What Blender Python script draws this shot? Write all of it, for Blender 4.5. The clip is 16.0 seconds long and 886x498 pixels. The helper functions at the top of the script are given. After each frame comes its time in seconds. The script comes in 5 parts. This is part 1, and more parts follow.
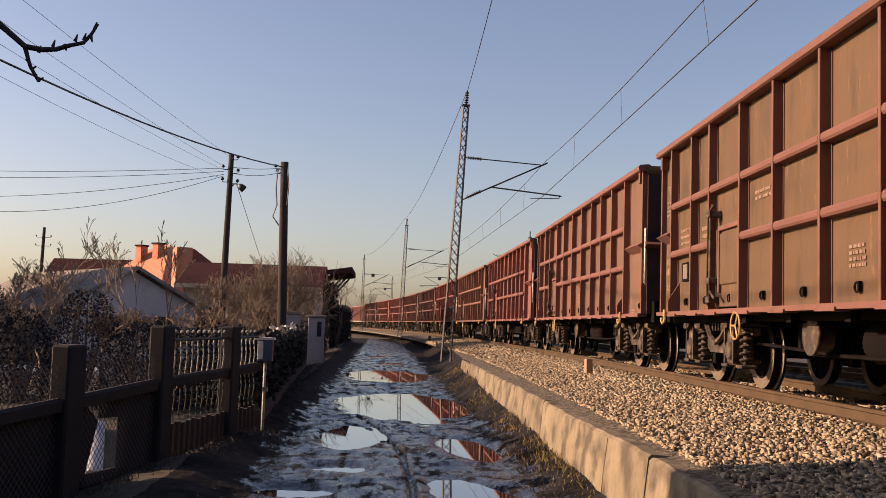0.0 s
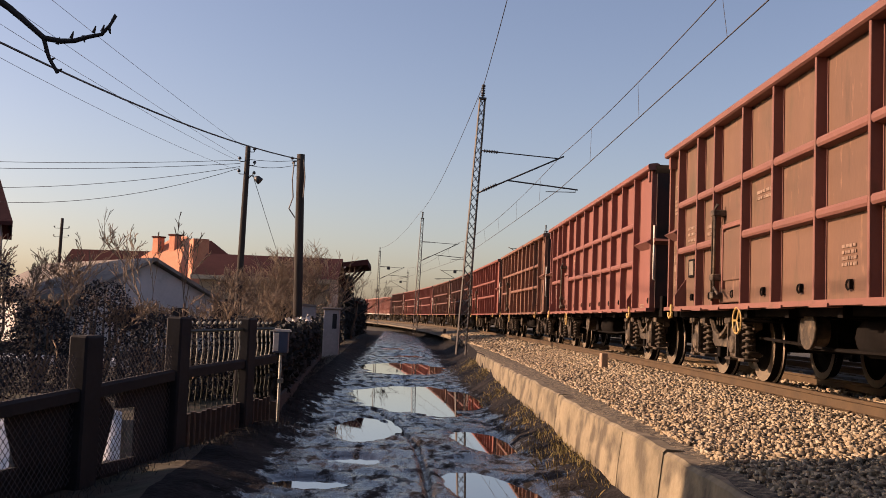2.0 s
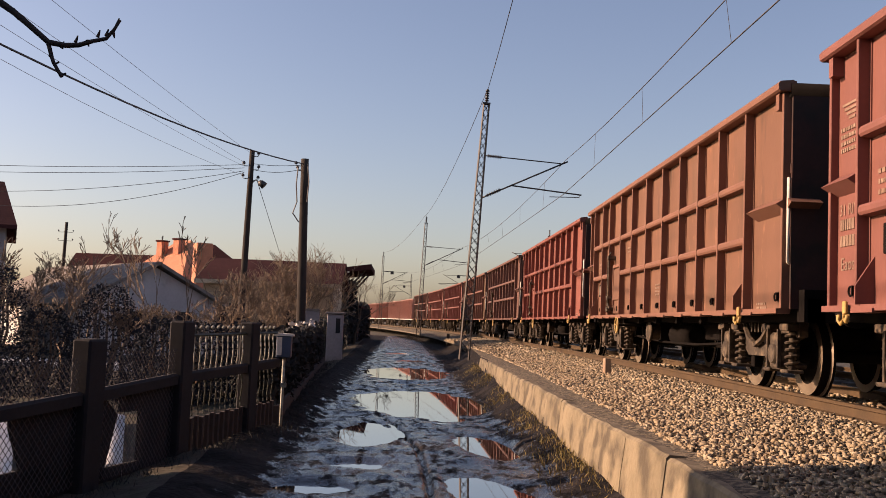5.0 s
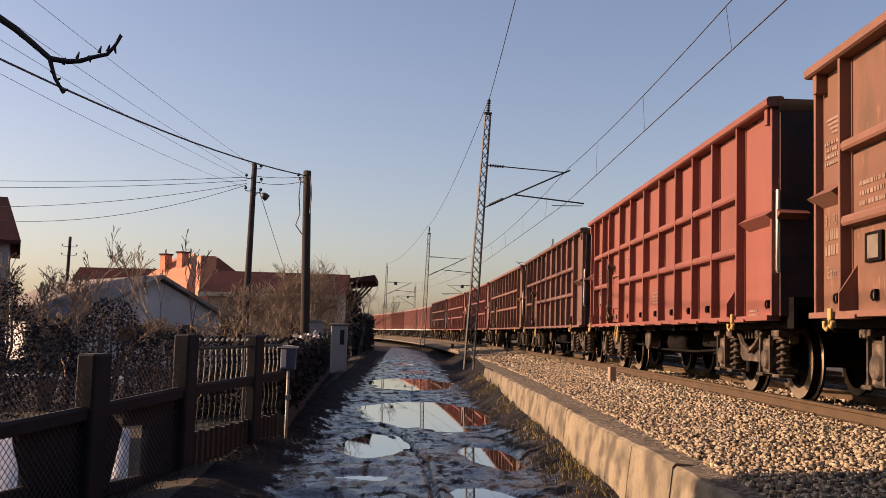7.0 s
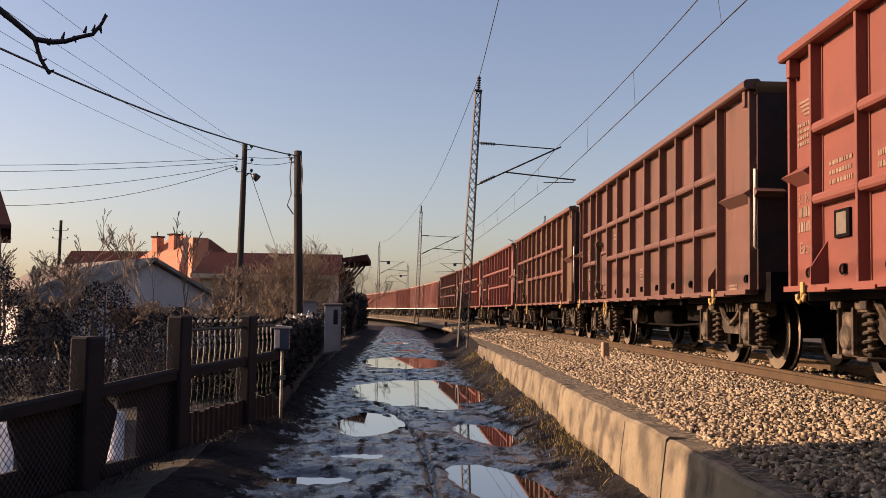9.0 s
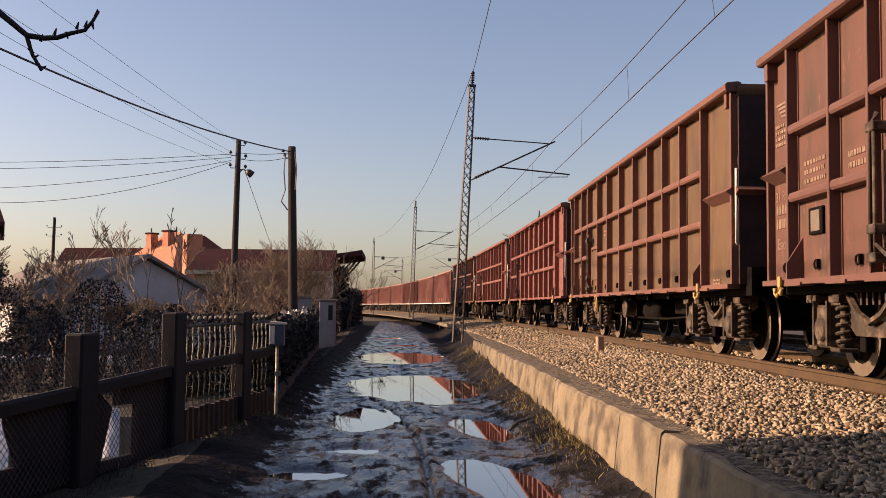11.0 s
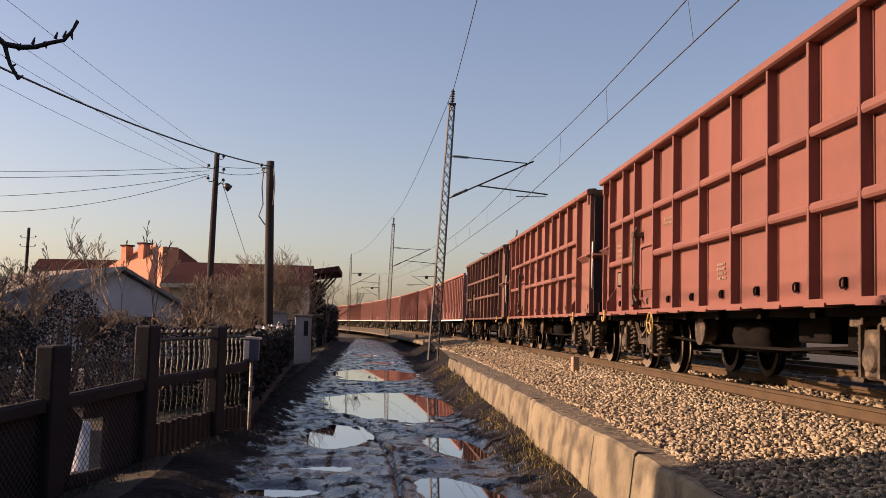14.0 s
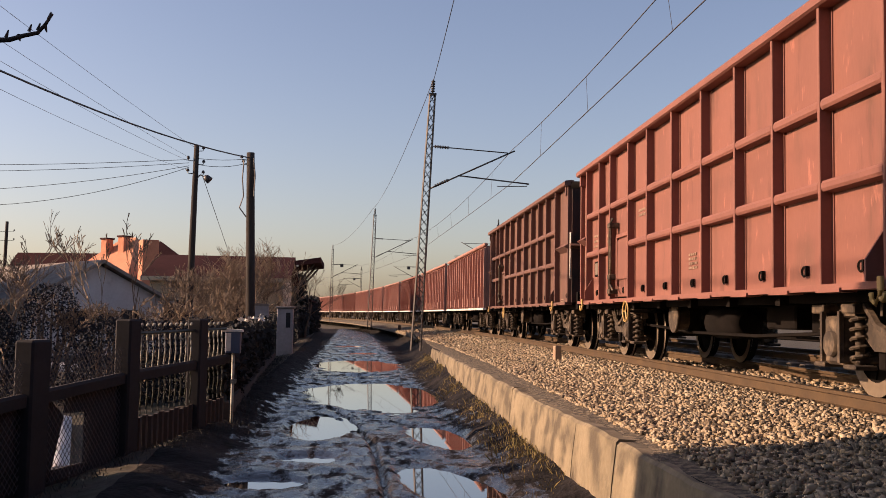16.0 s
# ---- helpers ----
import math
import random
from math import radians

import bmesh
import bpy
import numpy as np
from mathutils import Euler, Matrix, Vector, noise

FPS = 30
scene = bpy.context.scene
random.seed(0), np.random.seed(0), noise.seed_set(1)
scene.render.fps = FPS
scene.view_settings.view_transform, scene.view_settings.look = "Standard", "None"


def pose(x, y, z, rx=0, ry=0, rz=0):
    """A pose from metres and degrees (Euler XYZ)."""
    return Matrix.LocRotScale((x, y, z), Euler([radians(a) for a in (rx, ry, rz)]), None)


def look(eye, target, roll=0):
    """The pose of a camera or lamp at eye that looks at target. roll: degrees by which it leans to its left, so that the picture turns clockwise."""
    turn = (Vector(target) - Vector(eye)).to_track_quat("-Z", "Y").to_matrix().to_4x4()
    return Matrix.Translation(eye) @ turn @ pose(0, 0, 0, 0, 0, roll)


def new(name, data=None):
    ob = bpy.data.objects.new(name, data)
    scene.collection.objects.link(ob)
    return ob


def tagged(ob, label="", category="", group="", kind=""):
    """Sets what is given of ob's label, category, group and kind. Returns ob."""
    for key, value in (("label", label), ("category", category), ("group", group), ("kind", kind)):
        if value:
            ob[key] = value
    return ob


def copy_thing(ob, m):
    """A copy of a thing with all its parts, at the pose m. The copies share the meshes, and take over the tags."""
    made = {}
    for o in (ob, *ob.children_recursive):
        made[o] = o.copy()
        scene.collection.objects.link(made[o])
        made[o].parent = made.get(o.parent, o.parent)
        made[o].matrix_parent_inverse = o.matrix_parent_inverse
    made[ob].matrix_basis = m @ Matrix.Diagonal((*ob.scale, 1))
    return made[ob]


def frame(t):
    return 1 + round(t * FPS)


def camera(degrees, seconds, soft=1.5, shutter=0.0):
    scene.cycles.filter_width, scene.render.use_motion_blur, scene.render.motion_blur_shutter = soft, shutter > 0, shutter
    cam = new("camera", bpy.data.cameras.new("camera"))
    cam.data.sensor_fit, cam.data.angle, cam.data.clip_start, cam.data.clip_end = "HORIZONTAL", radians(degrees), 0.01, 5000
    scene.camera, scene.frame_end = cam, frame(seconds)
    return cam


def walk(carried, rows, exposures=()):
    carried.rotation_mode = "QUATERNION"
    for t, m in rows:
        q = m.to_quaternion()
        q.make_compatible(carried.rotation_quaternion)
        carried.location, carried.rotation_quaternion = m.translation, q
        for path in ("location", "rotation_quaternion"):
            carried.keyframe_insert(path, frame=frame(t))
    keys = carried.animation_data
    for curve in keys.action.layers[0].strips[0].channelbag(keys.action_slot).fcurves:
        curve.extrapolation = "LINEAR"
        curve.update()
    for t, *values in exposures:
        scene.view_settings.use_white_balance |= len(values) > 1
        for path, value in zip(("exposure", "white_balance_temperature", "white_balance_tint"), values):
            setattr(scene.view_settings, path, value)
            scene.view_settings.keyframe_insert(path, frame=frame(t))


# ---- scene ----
cam = camera(48.0, 16.0, soft=0.6)
walk(cam, [
    (0.0, pose(-0.004, 0, 1.698, 94.40, -1.80, -3.51)),
    (0.5, pose(-0.008, 0, 1.695, 94.19, -2.28, -2.98)),
    (1.0, pose(-0.005, 0, 1.699, 93.98, -2.38, -2.66)),
    (1.5, pose(-0.005, 0, 1.695, 93.80, -2.26, -2.70)),
    (2.0, pose(-0.004, 0, 1.697, 93.97, -2.19, -2.64)),
    (2.5, pose(-0.001, 0, 1.697, 94.33, -1.99, -2.80)),
    (3.0, pose(-0.001, 0, 1.697, 94.16, -2.19, -2.69)),
    (3.5, pose(-0.002, 0, 1.694, 93.84, -2.13, -2.52)),
    (4.0, pose(-0.002, 0, 1.696, 94.05, -2.35, -2.49)),
    (6.5, pose(0.000, 0, 1.698, 94.43, -2.14, -2.18)),
    (7.0, pose(-0.000, 0, 1.700, 94.81, -1.70, -2.20)),
    (7.5, pose(0.001, 0, 1.700, 94.65, -1.83, -2.06)),
    (8.0, pose(-0.001, 0, 1.699, 94.69, -1.67, -1.96)),
    (8.5, pose(0.004, 0, 1.695, 93.84, -1.11, -2.34)),
    (11.0, pose(0.006, 0, 1.693, 93.31, -0.56, -2.87)),
    (11.5, pose(0.006, 0, 1.695, 93.33, -0.63, -3.16)),
    (12.0, pose(0.005, 0, 1.691, 94.05, -1.21, -3.03)),
    (12.5, pose(0.006, 0, 1.692, 94.26, -2.19, -3.12)),
    (13.0, pose(0.004, 0, 1.694, 94.35, -2.02, -3.32)),
    (13.5, pose(0.009, 0, 1.695, 94.76, -1.60, -4.20)),
    (14.0, pose(0.008, 0, 1.693, 94.35, -1.49, -4.24)),
    (14.5, pose(0.010, 0, 1.695, 94.22, -1.28, -4.18)),
    (15.0, pose(0.012, 0, 1.693, 93.95, -1.12, -4.39)),
    (15.5, pose(0.011, 0, 1.693, 93.63, -1.11, -4.82)),
    (16.0, pose(0.015, 0, 1.696, 93.81, -0.92, -5.24)),
], [(0.0, 0.8, 6650, 27), (16.0, 0.8, 6650, 27)])

# ---- light ----
SUN_AZ, SUN_EL = 82.0, 19.0  # degrees left of straight ahead, and above the horizon
world = bpy.data.worlds.new("sky")
scene.world = world
world.use_nodes = True
wn = world.node_tree.nodes
sky = wn.new("ShaderNodeTexSky")
sky.sky_type, sky.sun_disc = "NISHITA", False
sky.sun_elevation, sky.sun_rotation = radians(SUN_EL), radians(-SUN_AZ)
sky.air_density, sky.dust_density, sky.ozone_density = 1.0, 1.7, 1.0
wn["Background"].inputs[1].default_value = 0.088
world.node_tree.links.new(sky.outputs[0], wn["Background"].inputs[0])
sun = new("sun", bpy.data.lights.new("sun", "SUN"))
sun.data.energy, sun.data.angle, sun.data.color = 5.0, radians(0.6), (1.0, 0.72, 0.46)
sd = Vector((-math.sin(radians(SUN_AZ)) * math.cos(radians(SUN_EL)),
             math.cos(radians(SUN_AZ)) * math.cos(radians(SUN_EL)), math.sin(radians(SUN_EL))))
sun.matrix_world = look(sd * 100, (0, 0, 0))


# ---- materials ----
def mat(name, a, b=None, c=None, scale=3.0, fine=40.0, rough=0.8, metal=0.0, bump=0.25, depth=0.01,
        stretch=(1, 1, 1), patch=(0.45, 0.62), vary=0.0, rough_b=None, spec=0.5):
    """Two-scale noise between colours a and b, patches of c, fine relief; vary shifts the value object by object."""
    m = bpy.data.materials.new(name)
    m.use_nodes = True
    n, l = m.node_tree.nodes, m.node_tree.links
    p = n["Principled BSDF"]
    b = b or tuple(v * 0.75 for v in a)
    tc = n.new("ShaderNodeTexCoord")
    mp = n.new("ShaderNodeMapping")
    mp.inputs["Scale"].default_value = stretch
    l.new(tc.outputs["Object"], mp.inputs[0])

    def tex(s, detail=4.0):
        t = n.new("ShaderNodeTexNoise")
        t.inputs["Scale"].default_value, t.inputs["Detail"].default_value = s, detail
        l.new(mp.outputs[0], t.inputs["Vector"])
        return t
    big, small = tex(scale), tex(fine, 6.0)
    add = n.new("ShaderNodeMath")
    add.operation = "MULTIPLY_ADD"
    l.new(small.outputs[0], add.inputs[0])
    add.inputs[1].default_value = 0.5
    l.new(big.outputs[0], add.inputs[2])
    r = n.new("ShaderNodeValToRGB")
    r.color_ramp.elements[0].position, r.color_ramp.elements[0].color = 0.55, (*a, 1)
    r.color_ramp.elements[1].position, r.color_ramp.elements[1].color = 0.95, (*b, 1)
    l.new(add.outputs[0], r.inputs[0])
    out = r.outputs[0]
    if c:
        pt = tex(scale * 1.7, 8.0)
        pr = n.new("ShaderNodeValToRGB")
        pr.color_ramp.elements[0].position, pr.color_ramp.elements[1].position = patch
        l.new(pt.outputs[0], pr.inputs[0])
        mx = n.new("ShaderNodeMixRGB")
        mx.inputs[2].default_value = (*c, 1)
        l.new(pr.outputs[0], mx.inputs[0])
        l.new(out, mx.inputs[1])
        out = mx.outputs[0]
    if vary:
        oi = n.new("ShaderNodeObjectInfo")
        mr = n.new("ShaderNodeMapRange")
        mr.inputs[3].default_value, mr.inputs[4].default_value = 1 - vary, 1 + vary
        l.new(oi.outputs["Random"], mr.inputs[0])
        hs = n.new("ShaderNodeHueSaturation")
        l.new(mr.outputs[0], hs.inputs["Value"])
        l.new(out, hs.inputs["Color"])
        out = hs.outputs[0]
    l.new(out, p.inputs["Base Color"])
    p.inputs["Metallic"].default_value = metal
    p.inputs["Specular IOR Level"].default_value = spec
    if rough_b is None:
        p.inputs["Roughness"].default_value = rough
    else:
        rr = n.new("ShaderNodeMapRange")
        rr.inputs[1].default_value, rr.inputs[2].default_value = 0.35, 0.65
        rr.inputs[3].default_value, rr.inputs[4].default_value = rough, rough_b
        l.new(big.outputs[0], rr.inputs[0])
        l.new(rr.outputs[0], p.inputs["Roughness"])
    if bump:
        bp = n.new("ShaderNodeBump")
        bp.inputs["Strength"].default_value, bp.inputs["Distance"].default_value = bump, depth
        l.new(add.outputs[0], bp.inputs["Height"])
        l.new(bp.outputs[0], p.inputs["Normal"])
    return m


def stones_mat(name, cols):
    """Each loose stone takes its own shade."""
    m = mat(name, cols[0], cols[1], fine=60, rough=0.9)
    n, l = m.node_tree.nodes, m.node_tree.links
    g = n.new("ShaderNodeNewGeometry")
    r = n.new("ShaderNodeValToRGB")
    r.color_ramp.interpolation = "CONSTANT"
    while len(r.color_ramp.elements) < len(cols):
        r.color_ramp.elements.new(0.5)
    for i, (e, col) in enumerate(zip(r.color_ramp.elements, cols)):
        e.position, e.color = i / len(cols), (*col, 1)
    l.new(g.outputs["Random Per Island"], r.inputs[0])
    l.new(r.outputs[0], n["Principled BSDF"].inputs["Base Color"])
    return m


M = {
    "mud": mat("mud", (0.015, 0.0135, 0.0135), (0.030, 0.026, 0.025), (0.009, 0.0085, 0.0085), scale=2.2, fine=17,
               rough=0.16, rough_b=0.62, bump=1.0, depth=0.07, spec=0.6),
    "earth": mat("earth", (0.040, 0.030, 0.020), (0.075, 0.055, 0.034), (0.035, 0.034, 0.016), scale=0.8, fine=14, rough=0.95,
                 bump=0.8, depth=0.04),
    "gravel": mat("gravel", (0.10, 0.08, 0.053), (0.035, 0.028, 0.02), (0.21, 0.17, 0.108), scale=9, fine=38, rough=0.95,
                  bump=1.0, depth=0.05),
    "stones": stones_mat("stones", [(0.33, 0.26, 0.165), (0.21, 0.16, 0.10), (0.40, 0.325, 0.22), (0.075, 0.058, 0.04),
                                    (0.27, 0.215, 0.14), (0.33, 0.25, 0.15)]),
    "concrete": mat("concrete", (0.245, 0.20, 0.125), (0.16, 0.13, 0.08), (0.085, 0.068, 0.044), scale=1.6, fine=18, rough=0.92,
                    bump=0.6, depth=0.03, patch=(0.46, 0.62)),
    "markerpaint": mat("reddish_concrete", (0.33, 0.235, 0.155), (0.24, 0.16, 0.105), fine=22, rough=0.9),
    "rail": mat("rail", (0.082, 0.048, 0.018), (0.055, 0.032, 0.013), fine=30, rough=0.75, metal=0.2),
    "railtop": mat("rail_top", (0.075, 0.048, 0.026), (0.05, 0.033, 0.019), fine=30, rough=0.55, metal=0.5, bump=0.05),
    "sleeper": mat("sleeper", (0.16, 0.13, 0.10), (0.10, 0.08, 0.06), fine=20, rough=0.95),
    "galv": mat("galvanised", (0.045, 0.04, 0.038), (0.075, 0.068, 0.062), fine=20, rough=0.6, metal=0.5),
    "black": mat("black_insulator", (0.02, 0.02, 0.022), (0.035, 0.03, 0.03), rough=0.5),
    "pole": mat("pole_wood", (0.022, 0.017, 0.014), (0.042, 0.032, 0.025), scale=2, fine=25, rough=0.95, stretch=(4, 4, 0.5)),
    "bark": mat("bark", (0.11, 0.08, 0.058), (0.17, 0.125, 0.09), fine=30, rough=0.95),
    "tanbark": mat("tan_bark", (0.24, 0.175, 0.115), (0.15, 0.11, 0.075), fine=30, rough=0.95),
    "greywall": mat("grey_render", (0.30, 0.285, 0.29), (0.20, 0.19, 0.195), scale=0.9, fine=12, rough=0.95),
    # shrub leaves tinted dark and bluish to carry the garden shade
    "shrub": mat("shade_blue_needles", (0.020, 0.023, 0.030), (0.030, 0.034, 0.041), fine=20, rough=0.95, spec=0.1),
    "branch": mat("dark_branch", (0.03, 0.024, 0.02), (0.05, 0.04, 0.032), fine=60, rough=0.9),
    "bogie": mat("bogie_iron", (0.07, 0.052, 0.035), (0.03, 0.022, 0.016), (0.17, 0.125, 0.08), scale=5, fine=30, rough=0.8,
                 metal=0.25, patch=(0.5, 0.7)),
    # underframe and wheel colours hold the deep shade below the wagons
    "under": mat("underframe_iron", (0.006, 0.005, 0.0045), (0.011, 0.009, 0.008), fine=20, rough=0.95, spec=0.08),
    "wheel": mat("shade_black_wheel", (0.007, 0.006, 0.005), (0.012, 0.010, 0.008), fine=15, rough=0.9, spec=0.1),
    "tyre": mat("tyre_steel", (0.22, 0.175, 0.12), (0.15, 0.115, 0.08), fine=15, rough=0.55, metal=0.4),
    # end wall paint with shade put into the colour, blotched darker
    "end_shade": mat("shaded_end_paint", (0.035, 0.014, 0.011), (0.055, 0.02, 0.015), (0.018, 0.012, 0.01), scale=1.2, fine=20, rough=0.9,
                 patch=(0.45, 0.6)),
    "white": mat("white_paint", (0.72, 0.68, 0.60), (0.5, 0.46, 0.4), fine=30, rough=0.7),
    "print": mat("faded_stencil", (0.27, 0.185, 0.13), (0.16, 0.095, 0.062), scale=6, fine=40, rough=0.8),
    "yellow": mat("yellow_paint", (0.46, 0.31, 0.085), (0.30, 0.19, 0.06), fine=25, rough=0.6),
    "plaster": mat("white_plaster", (0.54, 0.52, 0.51), (0.42, 0.40, 0.39), (0.26, 0.25, 0.24), scale=0.9, fine=12, rough=0.95,
                   patch=(0.6, 0.8)),
    "cream": mat("cream_plaster", (0.62, 0.50, 0.33), (0.52, 0.41, 0.27), scale=0.9, fine=12, rough=0.95),
    "slate": mat("grey_roofing", (0.27, 0.235, 0.205), (0.17, 0.148, 0.13), fine=9, rough=0.95, spec=0.1, bump=0.5, depth=0.05),
    "tile": mat("orange_tiles", (0.56, 0.24, 0.13), (0.42, 0.17, 0.09), scale=0.7, fine=8, rough=0.85, bump=0.5, depth=0.05),
    "darktile": mat("dark_red_tiles", (0.042, 0.018, 0.018), (0.062, 0.026, 0.025), scale=0.7, fine=8, rough=0.95, spec=0.05, bump=0.5,
                    depth=0.05),
    "brick": mat("orange_render", (0.54, 0.22, 0.125), (0.43, 0.17, 0.095), fine=12, rough=0.9),
    "darkwood": mat("dark_wood", (0.035, 0.026, 0.02), (0.06, 0.045, 0.035), fine=18, rough=0.9, stretch=(3, 3, 0.6)),
    # fence wood takes its bluish near-black from the shade it stands in
    "fencewood": mat("shade_dark_wood", (0.010, 0.0095, 0.011), (0.018, 0.017, 0.019), scale=2, fine=20, rough=0.95),
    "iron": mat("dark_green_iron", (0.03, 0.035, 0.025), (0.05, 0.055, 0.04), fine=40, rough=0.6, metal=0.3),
    # bright patches in this iron are painted glints
    "ironglint": mat("glint_iron", (0.48, 0.48, 0.40), (0.06, 0.062, 0.05), fine=40, rough=0.6, metal=0.1),
    "wire": mat("wire_dark", (0.05, 0.045, 0.045), (0.07, 0.06, 0.06), rough=0.6, metal=0.4, bump=0),
    "wirelight": mat("wire_pale", (0.22, 0.21, 0.22), (0.3, 0.29, 0.3), rough=0.6, metal=0.3, bump=0),
    # pale colour that plays the sky's reflection on the garden ground
    "cover": mat("reflection_white", (0.55, 0.55, 0.56), (0.44, 0.44, 0.45), scale=2, fine=12, rough=0.4, bump=0.3),
    "grass": mat("dry_grass", (0.22, 0.16, 0.06), (0.13, 0.11, 0.035), fine=20, rough=0.95),
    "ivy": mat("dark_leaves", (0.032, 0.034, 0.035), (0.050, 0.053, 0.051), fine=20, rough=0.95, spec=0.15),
    "window": mat("dark_glass", (0.02, 0.022, 0.026), (0.03, 0.03, 0.034), rough=0.1, bump=0),
    "blue": mat("blue_paint", (0.06, 0.085, 0.14), (0.045, 0.065, 0.11), rough=0.5),
    "rust": mat("rusty_plinth", (0.045, 0.030, 0.026), (0.030, 0.022, 0.020), fine=14, rough=0.95),
}
# wet mud: a glossy film between rough clods
mm = M["mud"].node_tree
film = mm.nodes.new("ShaderNodeTexNoise")
film.inputs["Scale"].default_value, film.inputs["Detail"].default_value, film.inputs["Roughness"].default_value = 3.4, 10.0, 0.75
fmap = mm.nodes.new("ShaderNodeMapping")
fmap.inputs["Scale"].default_value = (1.25, 0.55, 1.0)
ftc = mm.nodes.new("ShaderNodeTexCoord")
mm.links.new(ftc.outputs["Object"], fmap.inputs[0])
mm.links.new(fmap.outputs[0], film.inputs["Vector"])
fsep = mm.nodes.new("ShaderNodeSeparateXYZ")
mm.links.new(ftc.outputs["Object"], fsep.inputs[0])
fleft = mm.nodes.new("ShaderNodeMapRange")
fleft.inputs[1].default_value, fleft.inputs[2].default_value = -1.75, -1.15
fleft.inputs[3].default_value, fleft.inputs[4].default_value = -0.26, 0.0
mm.links.new(fsep.outputs[0], fleft.inputs[0])
fright = mm.nodes.new("ShaderNodeMapRange")
fright.inputs[1].default_value, fright.inputs[2].default_value = 1.5, 2.1
fright.inputs[3].default_value, fright.inputs[4].default_value = 0.0, -0.22
mm.links.new(fsep.outputs[0], fright.inputs[0])
wet = film.outputs[0]
for side in (fleft, fright):
    fadd = mm.nodes.new("ShaderNodeMath")
    mm.links.new(wet, fadd.inputs[0])
    mm.links.new(side.outputs[0], fadd.inputs[1])
    wet = fadd.outputs[0]
mm.nodes["Principled BSDF"].inputs["Coat Roughness"].default_value = 0.16
for socket, dry, soaked in (("Roughness", 0.85, 0.14), ("Specular IOR Level", 0.08, 1.0), ("Coat Weight", 0.0, 0.3)):
    framp = mm.nodes.new("ShaderNodeMapRange")
    framp.inputs[1].default_value, framp.inputs[2].default_value = 0.42, 0.51
    framp.inputs[3].default_value, framp.inputs[4].default_value = dry, soaked
    mm.links.new(wet, framp.inputs[0])
    mm.links.new(framp.outputs[0], mm.nodes["Principled BSDF"].inputs[socket])
wm = bpy.data.materials.new("water")
wm.use_nodes = True
wp = wm.node_tree.nodes["Principled BSDF"]
wp.inputs["Base Color"].default_value = (0.03, 0.026, 0.024, 1)
wp.inputs["Roughness"].default_value, wp.inputs["IOR"].default_value = 0.02, 1.33
wp.inputs["Specular IOR Level"].default_value = 1.0
wp.inputs["Coat Weight"].default_value, wp.inputs["Coat Roughness"].default_value = 0.9, 0.02
M["water"] = wm


def scrape(m, colour, scale, band, stretch):
    """Lay scraped or soiled streaks over a finished material."""
    n, l = m.node_tree.nodes, m.node_tree.links
    p = n["Principled BSDF"]
    under = p.inputs["Base Color"].links[0].from_socket
    tc, mp, t, r, mx = [n.new(k) for k in ("ShaderNodeTexCoord", "ShaderNodeMapping", "ShaderNodeTexNoise", "ShaderNodeMapRange", "ShaderNodeMixRGB")]
    mp.inputs["Scale"].default_value = stretch
    mp.inputs["Location"].default_value = (scale, 3.7, 1.1)
    t.inputs["Scale"].default_value, t.inputs["Detail"].default_value, t.inputs["Roughness"].default_value = scale, 8.0, 0.62
    r.inputs[1].default_value, r.inputs[2].default_value, r.inputs[4].default_value = band[0], band[1], 0.75
    mx.inputs[2].default_value = (*colour, 1)
    for a, b in ((tc.outputs["Object"], mp.inputs[0]), (mp.outputs[0], t.inputs["Vector"]), (t.outputs[0], r.inputs[0]), (r.outputs[0], mx.inputs[0]),
                 (under, mx.inputs[1]), (mx.outputs[0], p.inputs["Base Color"])):
        l.new(a, b)


def paint(name, frame_col, panel_col, dirt, amount):
    """Frame and panel paint of one wagon."""
    frame_col, panel_col, dirt = [tuple(v * 0.68 for v in c) for c in (frame_col, panel_col, dirt)]
    f = mat(name + "_frame", frame_col, tuple(v * 0.82 for v in frame_col), dirt, scale=1.6, fine=26, rough=0.75,
            patch=(0.62, 0.85), bump=0.15)
    lo = 0.66 - 0.3 * amount
    p = mat(name + "_panel", panel_col, tuple(v * 0.84 for v in panel_col), dirt, scale=1.1, fine=24, rough=0.78,
            stretch=(1, 1.6, 0.55), patch=(lo, lo + 0.22), bump=0.15, vary=0.07)
    if amount >= 0.3:
        scrape(p, tuple(v * 1.7 for v in panel_col), 6.0, (0.60, 0.68), (1, 1.4, 0.4))
        scrape(p, tuple(v * 0.4 for v in dirt), 2.2, (0.58, 0.75), (1, 1.2, 0.3))
    return f, p


